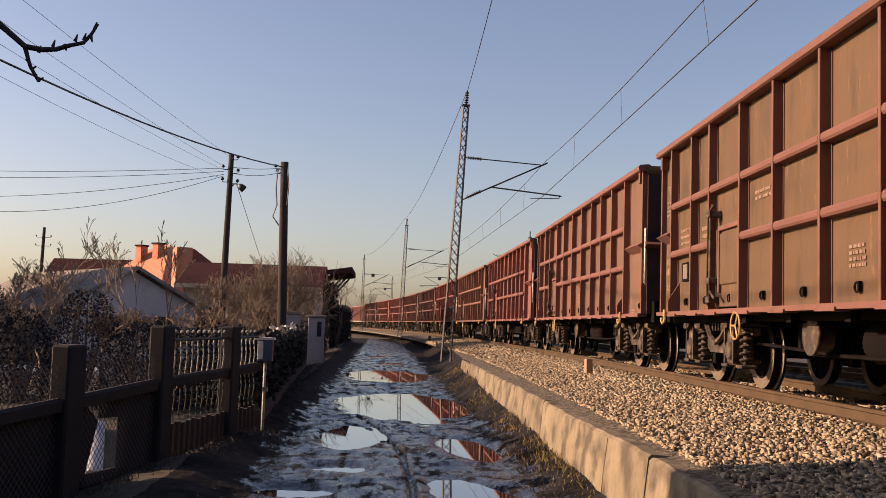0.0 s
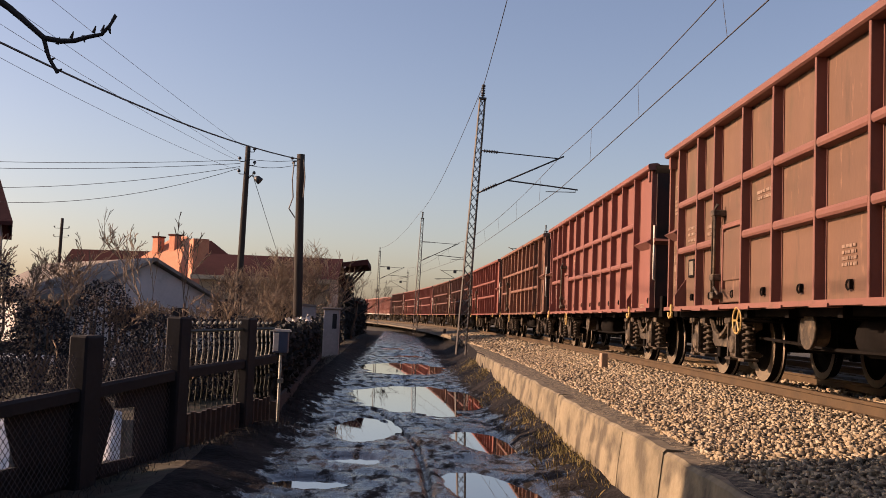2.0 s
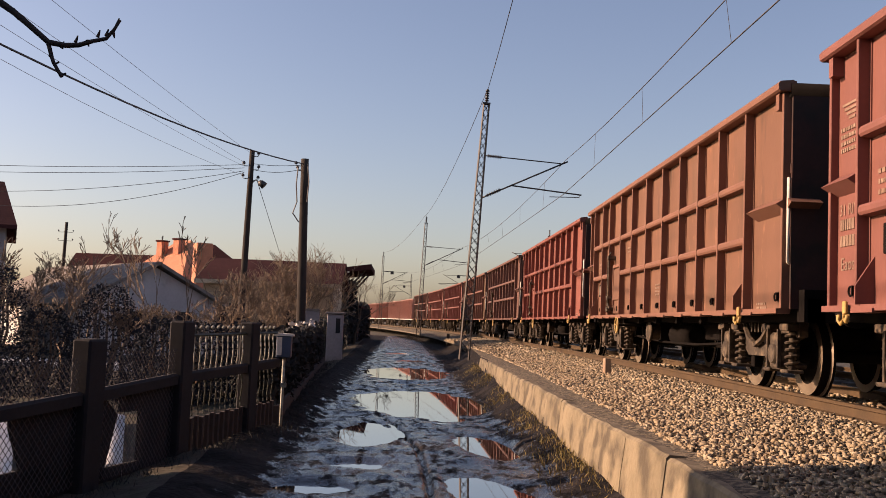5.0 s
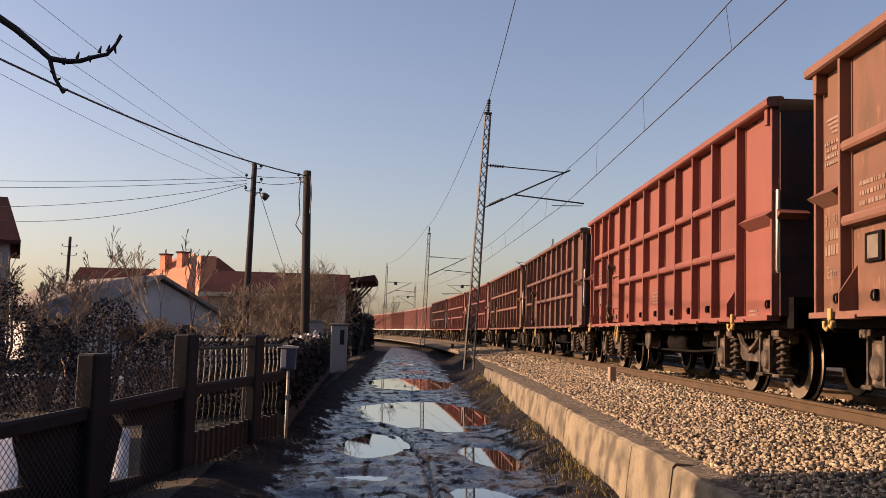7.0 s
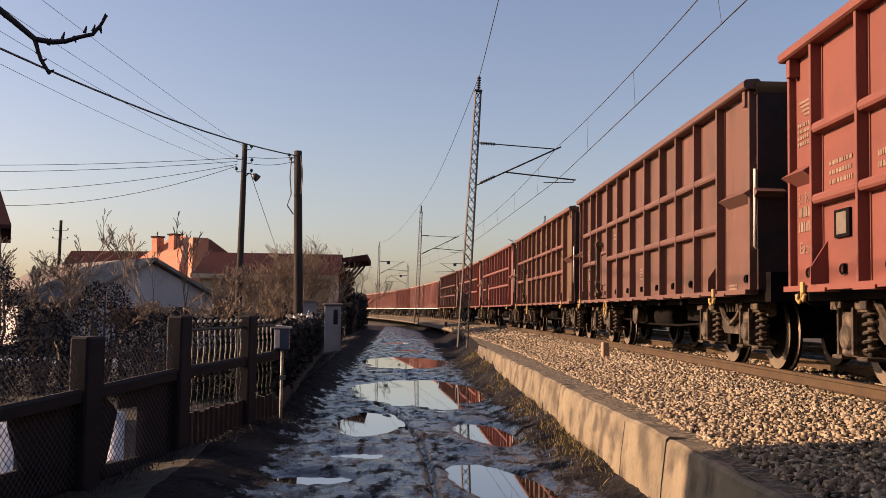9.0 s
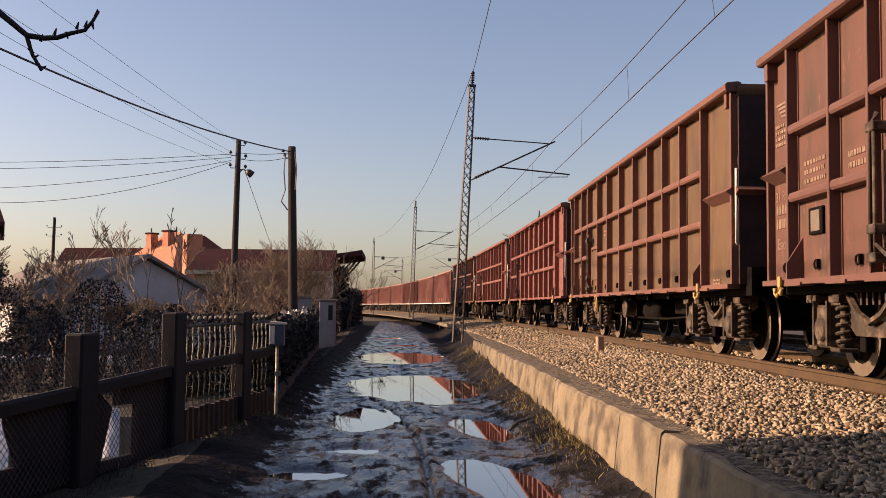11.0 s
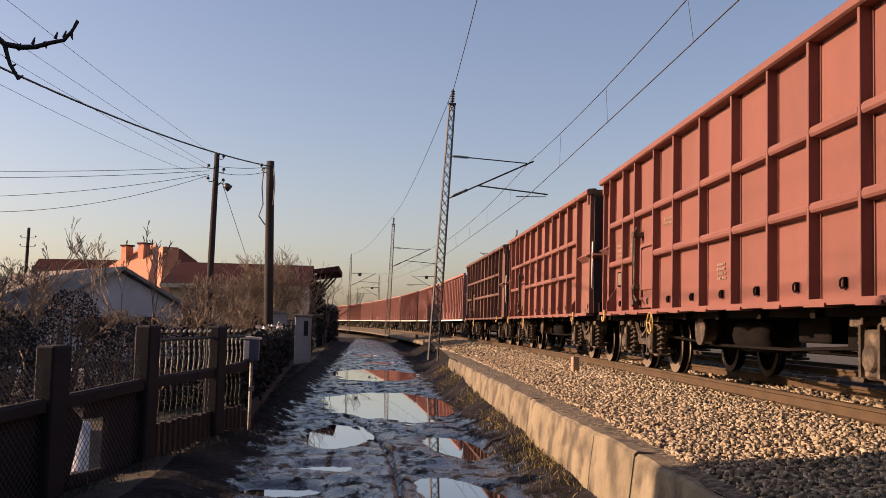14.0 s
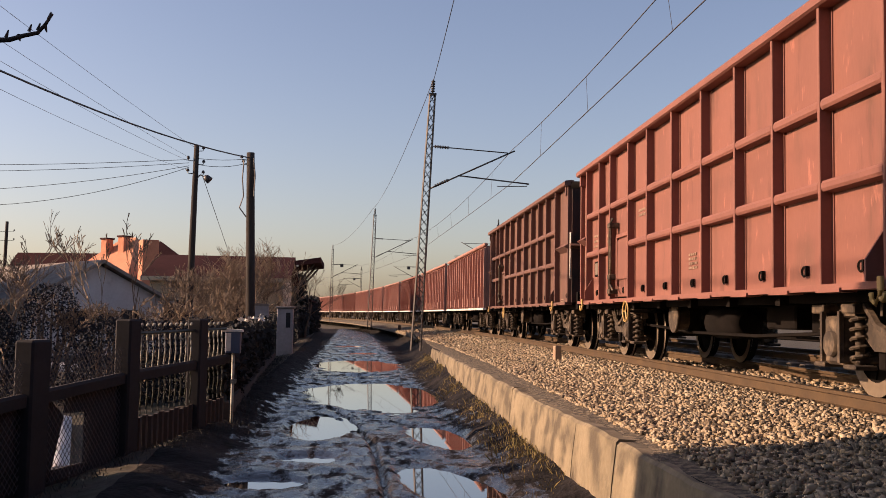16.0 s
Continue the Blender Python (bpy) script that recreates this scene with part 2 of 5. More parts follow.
PAINT = {
    "brown": paint("brown", (0.235, 0.098, 0.066), (0.155, 0.086, 0.035), (0.075, 0.046, 0.021), 0.6),
    "faded": paint("faded", (0.265, 0.105, 0.076), (0.19, 0.097, 0.055), (0.115, 0.072, 0.036), 0.5),
    "salmon": paint("salmon", (0.285, 0.103, 0.076), (0.275, 0.097, 0.071), (0.20, 0.08, 0.055), 0.15),
    "rusty": paint("rusty", (0.27, 0.118, 0.07), (0.225, 0.102, 0.055), (0.135, 0.07, 0.036), 0.4),
    "red": paint("red", (0.285, 0.084, 0.055), (0.28, 0.081, 0.053), (0.21, 0.066, 0.043), 0.1),
    "dark": paint("dark", (0.19, 0.085, 0.06), (0.17, 0.075, 0.05), (0.09, 0.055, 0.035), 0.5),
    "plum": paint("plum", (0.30, 0.115, 0.082), (0.285, 0.108, 0.075), (0.17, 0.075, 0.05), 0.3),
    "pink": paint("pink", (0.48, 0.24, 0.185), (0.42, 0.19, 0.145), (0.24, 0.11, 0.075), 0.3),
}


# ---- mesh helpers ----
def box(bm, x0, x1, y0, y1, z0, z1, m=None, bevel=0.0):
    c = [(x, y, z) for x in (x0, x1) for y in (y0, y1) for z in (z0, z1)]
    v = [bm.verts.new((m @ Vector(p)) if m else p) for p in c]
    fs = [bm.faces.new([v[i] for i in f]) for f in
          ((0, 1, 3, 2), (4, 6, 7, 5), (0, 4, 5, 1), (2, 3, 7, 6), (0, 2, 6, 4), (1, 5, 7, 3))]
    if bevel:
        bmesh.ops.bevel(bm, geom=list({e for f in fs for e in f.edges}), offset=bevel, segments=1, affect="EDGES")
    return bm


def tube(bm, pts, radii, sides=6, cap=True):
    """A round bar along pts; radii: one for all, or one a point."""
    pts = [Vector(p) for p in pts]
    if not isinstance(radii, (list, tuple)):
        radii = [radii] * len(pts)
    rings = []
    for i, p in enumerate(pts):
        d = (pts[min(i + 1, len(pts) - 1)] - pts[max(i - 1, 0)])
        d = d.normalized() if d.length > 1e-9 else Vector((0, 0, 1))
        u = d.cross(Vector((0, 0, 1)) if abs(d.z) < 0.9 else Vector((1, 0, 0))).normalized()
        w = d.cross(u)
        rings.append([bm.verts.new(p + (u * math.cos(2 * math.pi * k / sides) + w * math.sin(2 * math.pi * k / sides)) * radii[i])
                      for k in range(sides)])
    for a, b in zip(rings, rings[1:]):
        for k in range(sides):
            f = bm.faces.new((a[k], a[(k + 1) % sides], b[(k + 1) % sides], b[k]))
            f.smooth = sides > 5
    if cap:
        bm.faces.new(rings[0][::-1])
        bm.faces.new(rings[-1])
    return bm


def prism(bm, outline, axis, lo, hi):
    """Extrude an outline of pairs along an axis (0: x, 1: y, 2: z)."""
    def at(p, d):
        return {0: (d, p[0], p[1]), 1: (p[0], d, p[1]), 2: (p[0], p[1], d)}[axis]
    a = [bm.verts.new(at(p, lo)) for p in outline]
    b = [bm.verts.new(at(p, hi)) for p in outline]
    bm.faces.new(a)
    bm.faces.new(b[::-1])
    for i in range(len(a)):
        j = (i + 1) % len(a)
        bm.faces.new((a[j], a[i], b[i], b[j]))
    return bm


def finish(bm, name):
    bmesh.ops.recalc_face_normals(bm, faces=bm.faces)
    me = bpy.data.meshes.new(name)
    bm.to_mesh(me)
    bm.free()
    return me


def thing(name, label, category, group="", kind="", at=None):
    ob = new(name)
    ob.empty_display_size = 0.1
    if at is not None:
        ob.matrix_basis = at
    return tagged(ob, label, category, group, kind)


def part(name, bm, material, parent=None, label="", at=None):
    """One mesh object from a bmesh or a ready mesh, under a thing or a part."""
    me = bm if isinstance(bm, bpy.types.Mesh) else finish(bm, name)
    if not me.materials:
        me.materials.append(material)
    ob = new(name, me)
    ob.parent = parent
    if at is not None:
        ob.matrix_basis = at
    if label:
        ob["label"] = label
    return ob


def solid(name, bm, material, label, category="", group="", kind="", at=None):
    ob = part(name, bm, material, None, "", at)
    return tagged(ob, label, category, group, kind)


def mesh_np(name, verts, faces, material, smooth=False):
    me = bpy.data.meshes.new(name)
    me.from_pydata([tuple(v) for v in verts], [], [tuple(f) for f in faces])
    me.materials.append(material)
    if smooth:
        me.polygons.foreach_set("use_smooth", [True] * len(me.polygons))
    return me


# ---- the line: an arc to the left ----
R, XA, YA, RAIL, SOLE = 760.0, 5.93, 38.0, 1.045, 1.0
PITCH, BOX = 14.04, 12.75


def arc(s, off=0.0, z=0.0):
    f = (s - YA) / R
    return Vector((XA - R * (1 - math.cos(f)) + off * math.cos(f), YA + R * math.sin(f) + off * math.sin(f), z))


def arc_pose(s, off=0.0, z=0.0):
    p = arc(s, off, z)
    return pose(p.x, p.y, p.z, 0, 0, math.degrees((s - YA) / R))


def track_x(y):
    """Centre line of the near track at y."""
    return XA - R * (1 - math.sqrt(max(0.0, 1 - min(1.0, ((y - YA) / R) ** 2))))


# ---- ground ----
# puddles: centre x, centre y, half width, half length, turn
PUDDLES = [(-0.42, 15.0, 0.45, 1.5, 0.0), (0.57, 21.2, 1.32, 3.5, -0.02), (0.25, 33.0, 1.3, 3.6, 0.0), (1.26, 13.9, 0.37, 1.3, -0.12),
           (-0.45, 11.75, 0.31, 0.36, 0.0), (1.05, 9.75, 0.42, 1.35, -0.18), (-0.80, 10.1, 0.37, 0.33, 0.0),
           (0.5, 43.2, 0.85, 1.5, 0.0), (0.0, 52.0, 0.9, 2.0, 0.0), (-0.3, 8.4, 0.3, 0.5, 0.0), (0.3, 27.4, 0.5, 0.5, 0.0)]


def wall_x(y):
    """Road face of the retaining wall."""
    if y > 46:
        return 3.05 + 0.02 * (y - 46) + (track_x(y) - track_x(46)) * 0.9
    return float(np.interp(y, (2, 6, 9.35, 21.6, 31.6, 46), (2.00, 2.07, 2.12, 2.27, 2.47, 3.05)))


def lane_x(y):
    """Left edge of the lane."""
    return -1.75 - 0.012 * max(0.0, y - 20) + (track_x(y) - track_x(20)) * 0.25


def fbm(x, y, s, o=3):
    return noise.fractal((x * s, y * s, 0.3), 1.0, 2.0, o)


def ground_z(x, y):
    wx = wall_x(y)
    lx = lane_x(y)
    off = x - 0.37 + 0.0125 * max(0.0, y - 10.5) ** 2
    rut = math.exp(-(off / 0.042) ** 2) - 0.05 * math.exp(-((abs(off) - 0.10) / 0.045) ** 2) if 4 < y < 18 else 0.0
    if x > wx + 0.06:
        f = x - track_x(y)
        z = 0.70 + 0.03 * min(1.0, (x - wx - 0.06) / 0.35) + (0.012 * fbm(x, y, 2.0) + 0.01 * fbm(x, y, 8.0)) * min(1.0, (x - wx - 0.06) / 0.35) if f < -2.8 else 0.60
        if f > 7.5:
            z = max(0.0, 0.66 - (f - 7.5) * 0.2)
    else:
        z = 0.035 + 0.035 * fbm(x, y, 0.55) + 0.026 * fbm(x, y, 2.1) + 0.016 * abs(fbm(x, y * 0.7, 4.5)) + 0.012 * fbm(x, y, 9.0) - 0.075 * rut
        edge = max(0.0, lx + 0.55 - x)
        if edge > 0:
            z += 0.16 * min(1.0, edge / 0.5) * math.exp(-(max(0.0, edge - 0.6) / 0.6) ** 2) + 0.03 * fbm(x, y, 0.9)
        bank = 0.16 + 0.014 * max(0.0, min(14.0, y - 10))
        z += bank * max(0.0, min(1.0, (x - wx + 0.75) / 0.75)) ** 1.5
        for px, py, a, b, turn in PUDDLES:
            if abs(y - py) < b * 1.6 and abs(x - px) < a * 1.6:
                dx, dy = x - px - turn * (y - py), y - py
                e = (dx / a) ** 2 + (dy / b) ** 2 + 0.32 * fbm(x + px, y * 0.6, 1.6)
                if e < 1.6:
                    k = max(0.0, min(1.0, (1.6 - e) / 1.1))
                    z = z * (1 - k) - 0.05 * k
    if y > 75:
        z = z * max(0.3, 1 - (y - 75) / 60)
    return z


xs = sorted({round(v, 3) for v in list(np.arange(-3.0, 3.2, 0.07)) + list(np.arange(-0.5, 0.56, 0.023)) + list(np.arange(3.2, 16, 0.8)) + list(np.arange(-16, -3, 0.8))
             + [-2500, -900, -300, -120, -60, -35, -24, 20, 30, 45, 80, 160, 400, 1000, 2500]})
ys = sorted({round(v, 3) for v in list(np.arange(5, 26, 0.09)) + list(np.arange(26, 60, 0.3)) + list(np.arange(60, 160, 3.0))
             + [-1500, -400, -100, -40, -15, -6, 0, 3, 170, 200, 260, 400, 700, 1300, 2600, 4500]})
gv = [(x, y, ground_z(x, y)) for y in ys for x in xs]
nx = len(xs)
gf, gm = [], []
for j in range(len(ys) - 1):
    for i in range(nx - 1):
        gf.append((j * nx + i, j * nx + i + 1, (j + 1) * nx + i + 1, (j + 1) * nx + i))
        xc, yc = (xs[i] + xs[i + 1]) / 2, (ys[j] + ys[j + 1]) / 2
        gm.append(2 if wall_x(yc) + 0.1 < xc < track_x(yc) + 7 else 0 if lane_x(yc) - 0.2 < xc < wall_x(yc) + 0.1 and -20 < yc < 110 else 1)
gme = mesh_np("ground", gv, gf, M["mud"], True)
gme.materials.append(M["earth"])
gme.materials.append(M["gravel"])
gme.polygons.foreach_set("material_index", gm)
ground = tagged(new("ground", gme), "wet rutted mud lane with earth verges", "ground", kind="structure")

for px, py, a, b, turn in PUDDLES:
    bm = bmesh.new()
    ring = [bm.verts.new((px + turn * b * 1.25 * math.sin(k / 24 * 6.2832) + a * 1.25 * math.cos(k / 24 * 6.2832),
                          py + b * 1.25 * math.sin(k / 24 * 6.2832), -0.004)) for k in range(24)]
    bm.faces.new(ring)
    solid("puddle", bm, M["water"], "still rainwater puddle in a muddy pothole", "puddle", "puddles on the lane", "structure")


# ---- retaining wall ----
def wall_piece(y0, y1, height, lean=0.04):
    bm = bmesh.new()
    n = max(3, int((y1 - y0) / 0.16))
    rows = []
    for k in range(n + 1):
        y = y0 + (y1 - y0) * k / n
        x = wall_x(y)
        j = 0.007 * fbm(x, y, 2.0) + 0.004 * fbm(x, y, 7.0)
        h = height + 0.05 + 0.022 * fbm(x, y, 1.1) + 0.012 * fbm(x, y, 5.0)
        rows.append([bm.verts.new(p) for p in ((x - 0.05 + j, y, -0.3), (x + j * 1.5, y, h * 0.5), (x + lean + j, y, h - 0.025),
                                               (x + lean + 0.03, y, h), (x + 0.20, y, h - 0.01 + j * 0.5), (x + 0.24, y, -0.3))])
    for a, b in zip(rows, rows[1:]):
        for i in range(5):
            bm.faces.new((a[i], a[i + 1], b[i + 1], b[i]))
    bm.faces.new(rows[0])
    bm.faces.new(rows[-1][::-1])
    return bm


retaining = thing("retaining_wall", "low sunlit concrete retaining wall with worn joints", "wall", kind="structure")
y = 2.0
for ln, h in ((5.86, 0.66), (1.5, 0.68), (4.1, 0.67), (4.1, 0.68), (4.05, 0.67), (2.6, 0.66), (3.0, 0.66), (3.4, 0.62), (3.0, 0.45), (3.5, 0.30), (4.5, 0.42),
              (5.0, 0.35), (6.0, 0.45), (7.0, 0.4), (8.0, 0.42), (9.0, 0.4)):
    part("wall_block", wall_piece(y + 0.015, y + ln - 0.015, h), M["concrete"], retaining)
    y += ln

# ---- track ----
def strip(name, profile, s0, s1, step, material, smooth=False):
    """A profile of (offset, z) swept along the line."""
    n = int((s1 - s0) / step)
    v, f = [], []
    k = len(profile)
    for i in range(n + 1):
        s = s0 + (s1 - s0) * i / n
        for o, z in profile:
            v.append(arc(s, o, z))
    for i in range(n):
        for j in range(k - 1):
            f.append((i * k + j, i * k + j + 1, (i + 1) * k + j + 1, (i + 1) * k + j))
    return mesh_np(name, v, f, material, smooth)


rng = np.random.default_rng(4)
bed = [(-2.98, 0.60), (-2.90, 0.715), (-2.0, 0.775), (-1.45, 0.855), (-1.1, 0.875), (-0.6, 0.875), (0.6, 0.875), (1.1, 0.875), (1.5, 0.83),
       (2.3, 0.72), (3.1, 0.80), (5.2, 0.80), (6.2, 0.62), (7.2, 0.4)]
tagged(new("ballast_bed", strip("ballast_bed", bed, -30, 320, 1.0, M["gravel"])), "grey-brown crushed stone track ballast", "ballast",
       kind="structure")


def ballast(name, s0, s1, o0, o1, count, size):
    """Loose stones lying on the bed, joined."""
    base = np.array([(x, y, z) for x in (-1, 1) for y in (-1, 1) for z in (-1, 1)]) * 0.66
    tri = np.array([(0, 1, 3), (0, 3, 2), (4, 6, 7), (4, 7, 5), (0, 4, 5), (0, 5, 1), (2, 3, 7), (2, 7, 6), (0, 2, 6), (0, 6, 4), (1, 5, 7), (1, 7, 3)])
    s = rng.uniform(s0, s1, count)
    o = rng.uniform(o0, o1, count)
    z = np.interp(o, [p[0] for p in bed], [p[1] for p in bed]) + rng.uniform(-0.018, 0.032, count)
    fi = (s - YA) / R
    cx, cy = XA - R * (1 - np.cos(fi)) + o * np.cos(fi), YA + R * np.sin(fi) + o * np.sin(fi)
    r = size * rng.uniform(0.6, 1.35, count)
    v = base[None] * rng.uniform(0.2, 1.55, (count, 8, 3)) * (r[:, None, None] * rng.uniform(0.6, 1.25, (count, 1, 3)))
    v[:, :, 2] *= 0.85
    a = rng.uniform(0, 6.283, count)
    ca, sa = np.cos(a)[:, None], np.sin(a)[:, None]
    x2, y2 = v[:, :, 0] * ca - v[:, :, 1] * sa, v[:, :, 0] * sa + v[:, :, 1] * ca
    v = np.stack([x2 + cx[:, None], y2 + cy[:, None], v[:, :, 2] + z[:, None]], 2).reshape(-1, 3)
    f = (tri[None] + (np.arange(count) * 8)[:, None, None]).reshape(-1, 3)
    me = bpy.data.meshes.new(name)
    me.vertices.add(len(v))
    me.vertices.foreach_set("co", v.ravel())
    me.loops.add(f.size)
    me.loops.foreach_set("vertex_index", f.ravel().astype(np.int32))
    me.polygons.add(len(f))
    me.polygons.foreach_set("loop_start", np.arange(0, f.size, 3, dtype=np.int32))
    me.update(calc_edges=True)
    me.materials.append(M["stones"])
    return tagged(new(name, me), "loose angular crushed ballast stones beside the rails", "ballast", kind="stuff")


ballast("ballast_stones", 4.5, 16, -2.93, -0.85, 37000, 0.026)
ballast("ballast_stones", 16, 30, -2.93, -0.85, 29000, 0.030)
ballast("ballast_stones", 30, 60, -2.93, -0.85, 13000, 0.05)
ballast("ballast_stones", 8, 30, -0.7, 1.6, 12000, 0.042)

railprof = [(-0.075, 0.0), (-0.075, 0.012), (-0.012, 0.03), (-0.010, 0.115), (-0.036, 0.125), (-0.036, 0.155), (-0.030, 0.16)]
railprof = railprof + [(-o, z) for o, z in railprof[::-1]]
track = thing("railway_track", "rusty steel rails on weathered sleepers", "track", kind="structure")
for c in (0.0, 4.1):
    for side in (-0.755, 0.755):
        part("rail", strip("rail", [(c + side + o, RAIL - 0.16 + z) for o, z in railprof], -30, 300, 2.0, M["rail"]), None, track)
        part("rail_head", strip("rail_head", [(c + side + o, RAIL + 0.002) for o in (-0.026, 0.026)], -30, 300, 2.0, M["railtop"]), None, track,
             "polished running surface")
bm = bmesh.new()
box(bm, -1.25, 1.25, -0.13, 0.13, RAIL - 0.30, RAIL - 0.165, bevel=0.015)
for sx in (-1, 1):
    box(bm, sx * 0.755 - 0.16, sx * 0.755 + 0.16, -0.09, 0.09, RAIL - 0.165, RAIL - 0.145)
sl = finish(bm, "sleeper")
for i in range(110):
    for c in (0.0, 4.1):
        if c == 0.0 or i < 60:
            part("sleeper", sl, M["sleeper"], track, at=arc_pose(4 + i * 0.65, c))

# ---- lattice masts and overhead line ----
CONTACT, MESSENGER = 6.55, 7.85


def mast_thing(s, off, height, arm=1, lean=0.0, plate=False):
    base = arc(s, off)
    gz = 0.7
    m = thing("catenary_mast", "slender steel lattice overhead-line mast", "mast", "masts along the line", at=pose(base.x, base.y, gz, 0, lean))
    top = height - gz - 0.55
    bm = bmesh.new()
    for sx in (-1, 1):
        for sy in (-1, 1):
            tube(bm, [(sx * 0.17, sy * 0.15, -0.3), (sx * 0.095, sy * 0.09, top)], 0.028, 4)
    part("leg_frame", bm, M["galv"], m)
    bm = bmesh.new()
    n = 26
    for k in range(n):
        for sy in (-1, 1):
            w0, w1 = 0.17 - 0.075 * k / n, 0.17 - 0.075 * (k + 1) / n
            z0, z1 = top * k / n, top * (k + 1) / n
            tube(bm, [(-w0, sy * w0 * 0.9, z0), (w1, sy * w1 * 0.9, z1)], 0.011, 3)
            tube(bm, [(w0, sy * w0 * 0.9, z0), (-w1, sy * w1 * 0.9, z1)], 0.011, 3)
            tube(bm, [(sy * w0, -w0 * 0.9, z0), (sy * w1, w1 * 0.9, z1)], 0.011, 3)
    part("lattice", bm, M["galv"], m)
    bm = bmesh.new()
    box(bm, -0.14, 0.14, -0.12, 0.12, top - 0.03, top + 0.03)
    tube(bm, [(0, 0, top), (0, 0, top + 0.55)], 0.035, 6)
    for k in range(5):
        tube(bm, [(0, 0, top + 0.1 + k * 0.09), (0, 0, top + 0.14 + k * 0.09)], 0.075, 8)
    part("top_insulator", bm, M["black"], m)
    a = arm
    zt, zb = MESSENGER - gz - 0.02, CONTACT - gz + 0.10
    reach = 3.05
    bm = bmesh.new()
    tube(bm, [(a * 0.1, 0, zt + 0.05), (a * (reach - 0.12), 0, zt + 0.02)], 0.022, 5)
    part("top_tie", bm, M["galv"], m)
    bm = bmesh.new()
    tube(bm, [(a * 0.1, 0, zb - 0.35), (a * (reach + 0.12), 0, zt + 0.12)], 0.032, 6)
    part("bracket_tube", bm, M["galv"], m)
    bm = bmesh.new()
    tube(bm, [(a * 1.15, 0, zb + 0.22), (a * (reach + 0.72), 0, zb + 0.11)], 0.028, 5)
    tube(bm, [(a * (reach + 0.65), 0, zb + 0.11), (a * (reach + 0.65), 0, zb + 0.02), (a * (reach - 0.45), 0, zb - 0.06)], 0.015, 4)
    part("registration_arm", bm, M["galv"], m)
    for p0, p1 in (((a * 0.2, 0, zt + 0.05), (a * 0.75, 0, zt + 0.045)), ((a * 0.3, 0, zb - 0.23), (a * 0.8, 0, zb + 0.045))):
        bm = bmesh.new()
        p0, p1 = Vector(p0), Vector(p1)
        for k in range(6):
            tube(bm, [p0.lerp(p1, k / 6 + 0.02), p0.lerp(p1, k / 6 + 0.1)], 0.06, 7)
        tube(bm, [p0, p1], 0.03, 6)
        part("insulator", bm, M["black"], m)
    if plate:
        bm = bmesh.new()
        box(bm, a * 1.2 - 0.2, a * 1.2 + 0.2, -0.06, 0.06, 6.85, 7.25, bevel=0.02)
        tube(bm, [(a * 0.1, 0, 7.2), (a * 1.2, 0, 7.2)], 0.03, 4)
        part("weight_box", bm, M["galv"], m)
    return m


MASTS = [-8.5, 36.0, 81.5, 126.5, 172.0]
for s, off, lean in ((36.0, -3.57, 2.8), (81.5, -3.2, 1.6), (126.5, -3.4, 0.5)):
    mast_thing(s, off, 10.35, 1, lean, s > 100)
for s in (84.0, 128.0, 174.0):
    mast_thing(s, 7.9, 10.0, -1, 0.0, s > 100)


def wire(name, pts, r, label, material=None, group="overhead wires"):
    bm = bmesh.new()
    tube(bm, pts, r, 5)
    return solid(name, bm, material or M["wire"], label, "wire", group)


def span(p0, p1, sag, n=14):
    p0, p1 = Vector(p0), Vector(p1)
    return [p0.lerp(p1, k / n) - Vector((0, 0, 4 * sag * (k / n) * (1 - k / n))) for k in range(n + 1)]


for i, (a, b) in enumerate(zip(MASTS, MASTS[1:])):
    zig = 0.2 if i % 2 else -0.2
    top = span(arc(a, -zig * 0 - 0.12, MESSENGER), arc(b, -0.12, MESSENGER), 0.6, 20)
    low = span(arc(a, -zig, CONTACT), arc(b, zig, CONTACT), 0.04, 20)
    wire("messenger_wire", top, 0.011, "thin dark messenger wire above the track")
    wire("contact_wire", low, 0.012, "thin dark contact wire above the track")
    for k in range(2, 20, 3):
        wire("dropper", [top[k], low[k]], 0.005, "fine vertical dropper between the overhead wires")
    if i < 3:
        wire("feeder_wire", span(arc(a, -3.1, 10.35), arc(b, -3.1, 10.3), 0.6), 0.012, "thin wire running along the mast tops")

# small concrete marker
bm = bmesh.new()
box(bm, -0.065, 0.065, -0.06, 0.06, -0.25, 0.47, bevel=0.012)
solid("track_marker", bm, M["markerpaint"], "small upright concrete marker post in the ballast", "marker post", at=pose(4.02, 19.2, 0.67, 0, 0, 12))
bm = bmesh.new()
box(bm, -0.085, 0.085, -0.07, 0.07, -0.25, 0.46, bevel=0.012)
solid("track_marker", bm, M["darkwood"], "small dark marker post far along the line", "marker post", at=pose(2.9, 60, 0.6))


# ---- wagons ----
# bay widths from the rear end (+y) to the front end (-y)
BAYS = [0.74, 1.06, 0.83, 1.20, 1.08, 1.21, 1.20, 1.11, 1.02, 1.02, 1.09, 1.19]
ROWS = [(1.02, 1.79), (1.85, 2.48), (2.54, 3.34)]
XP, XF = -1.342, -1.46  # panel skin and outer face of the posts
BOTTOM = 1.0


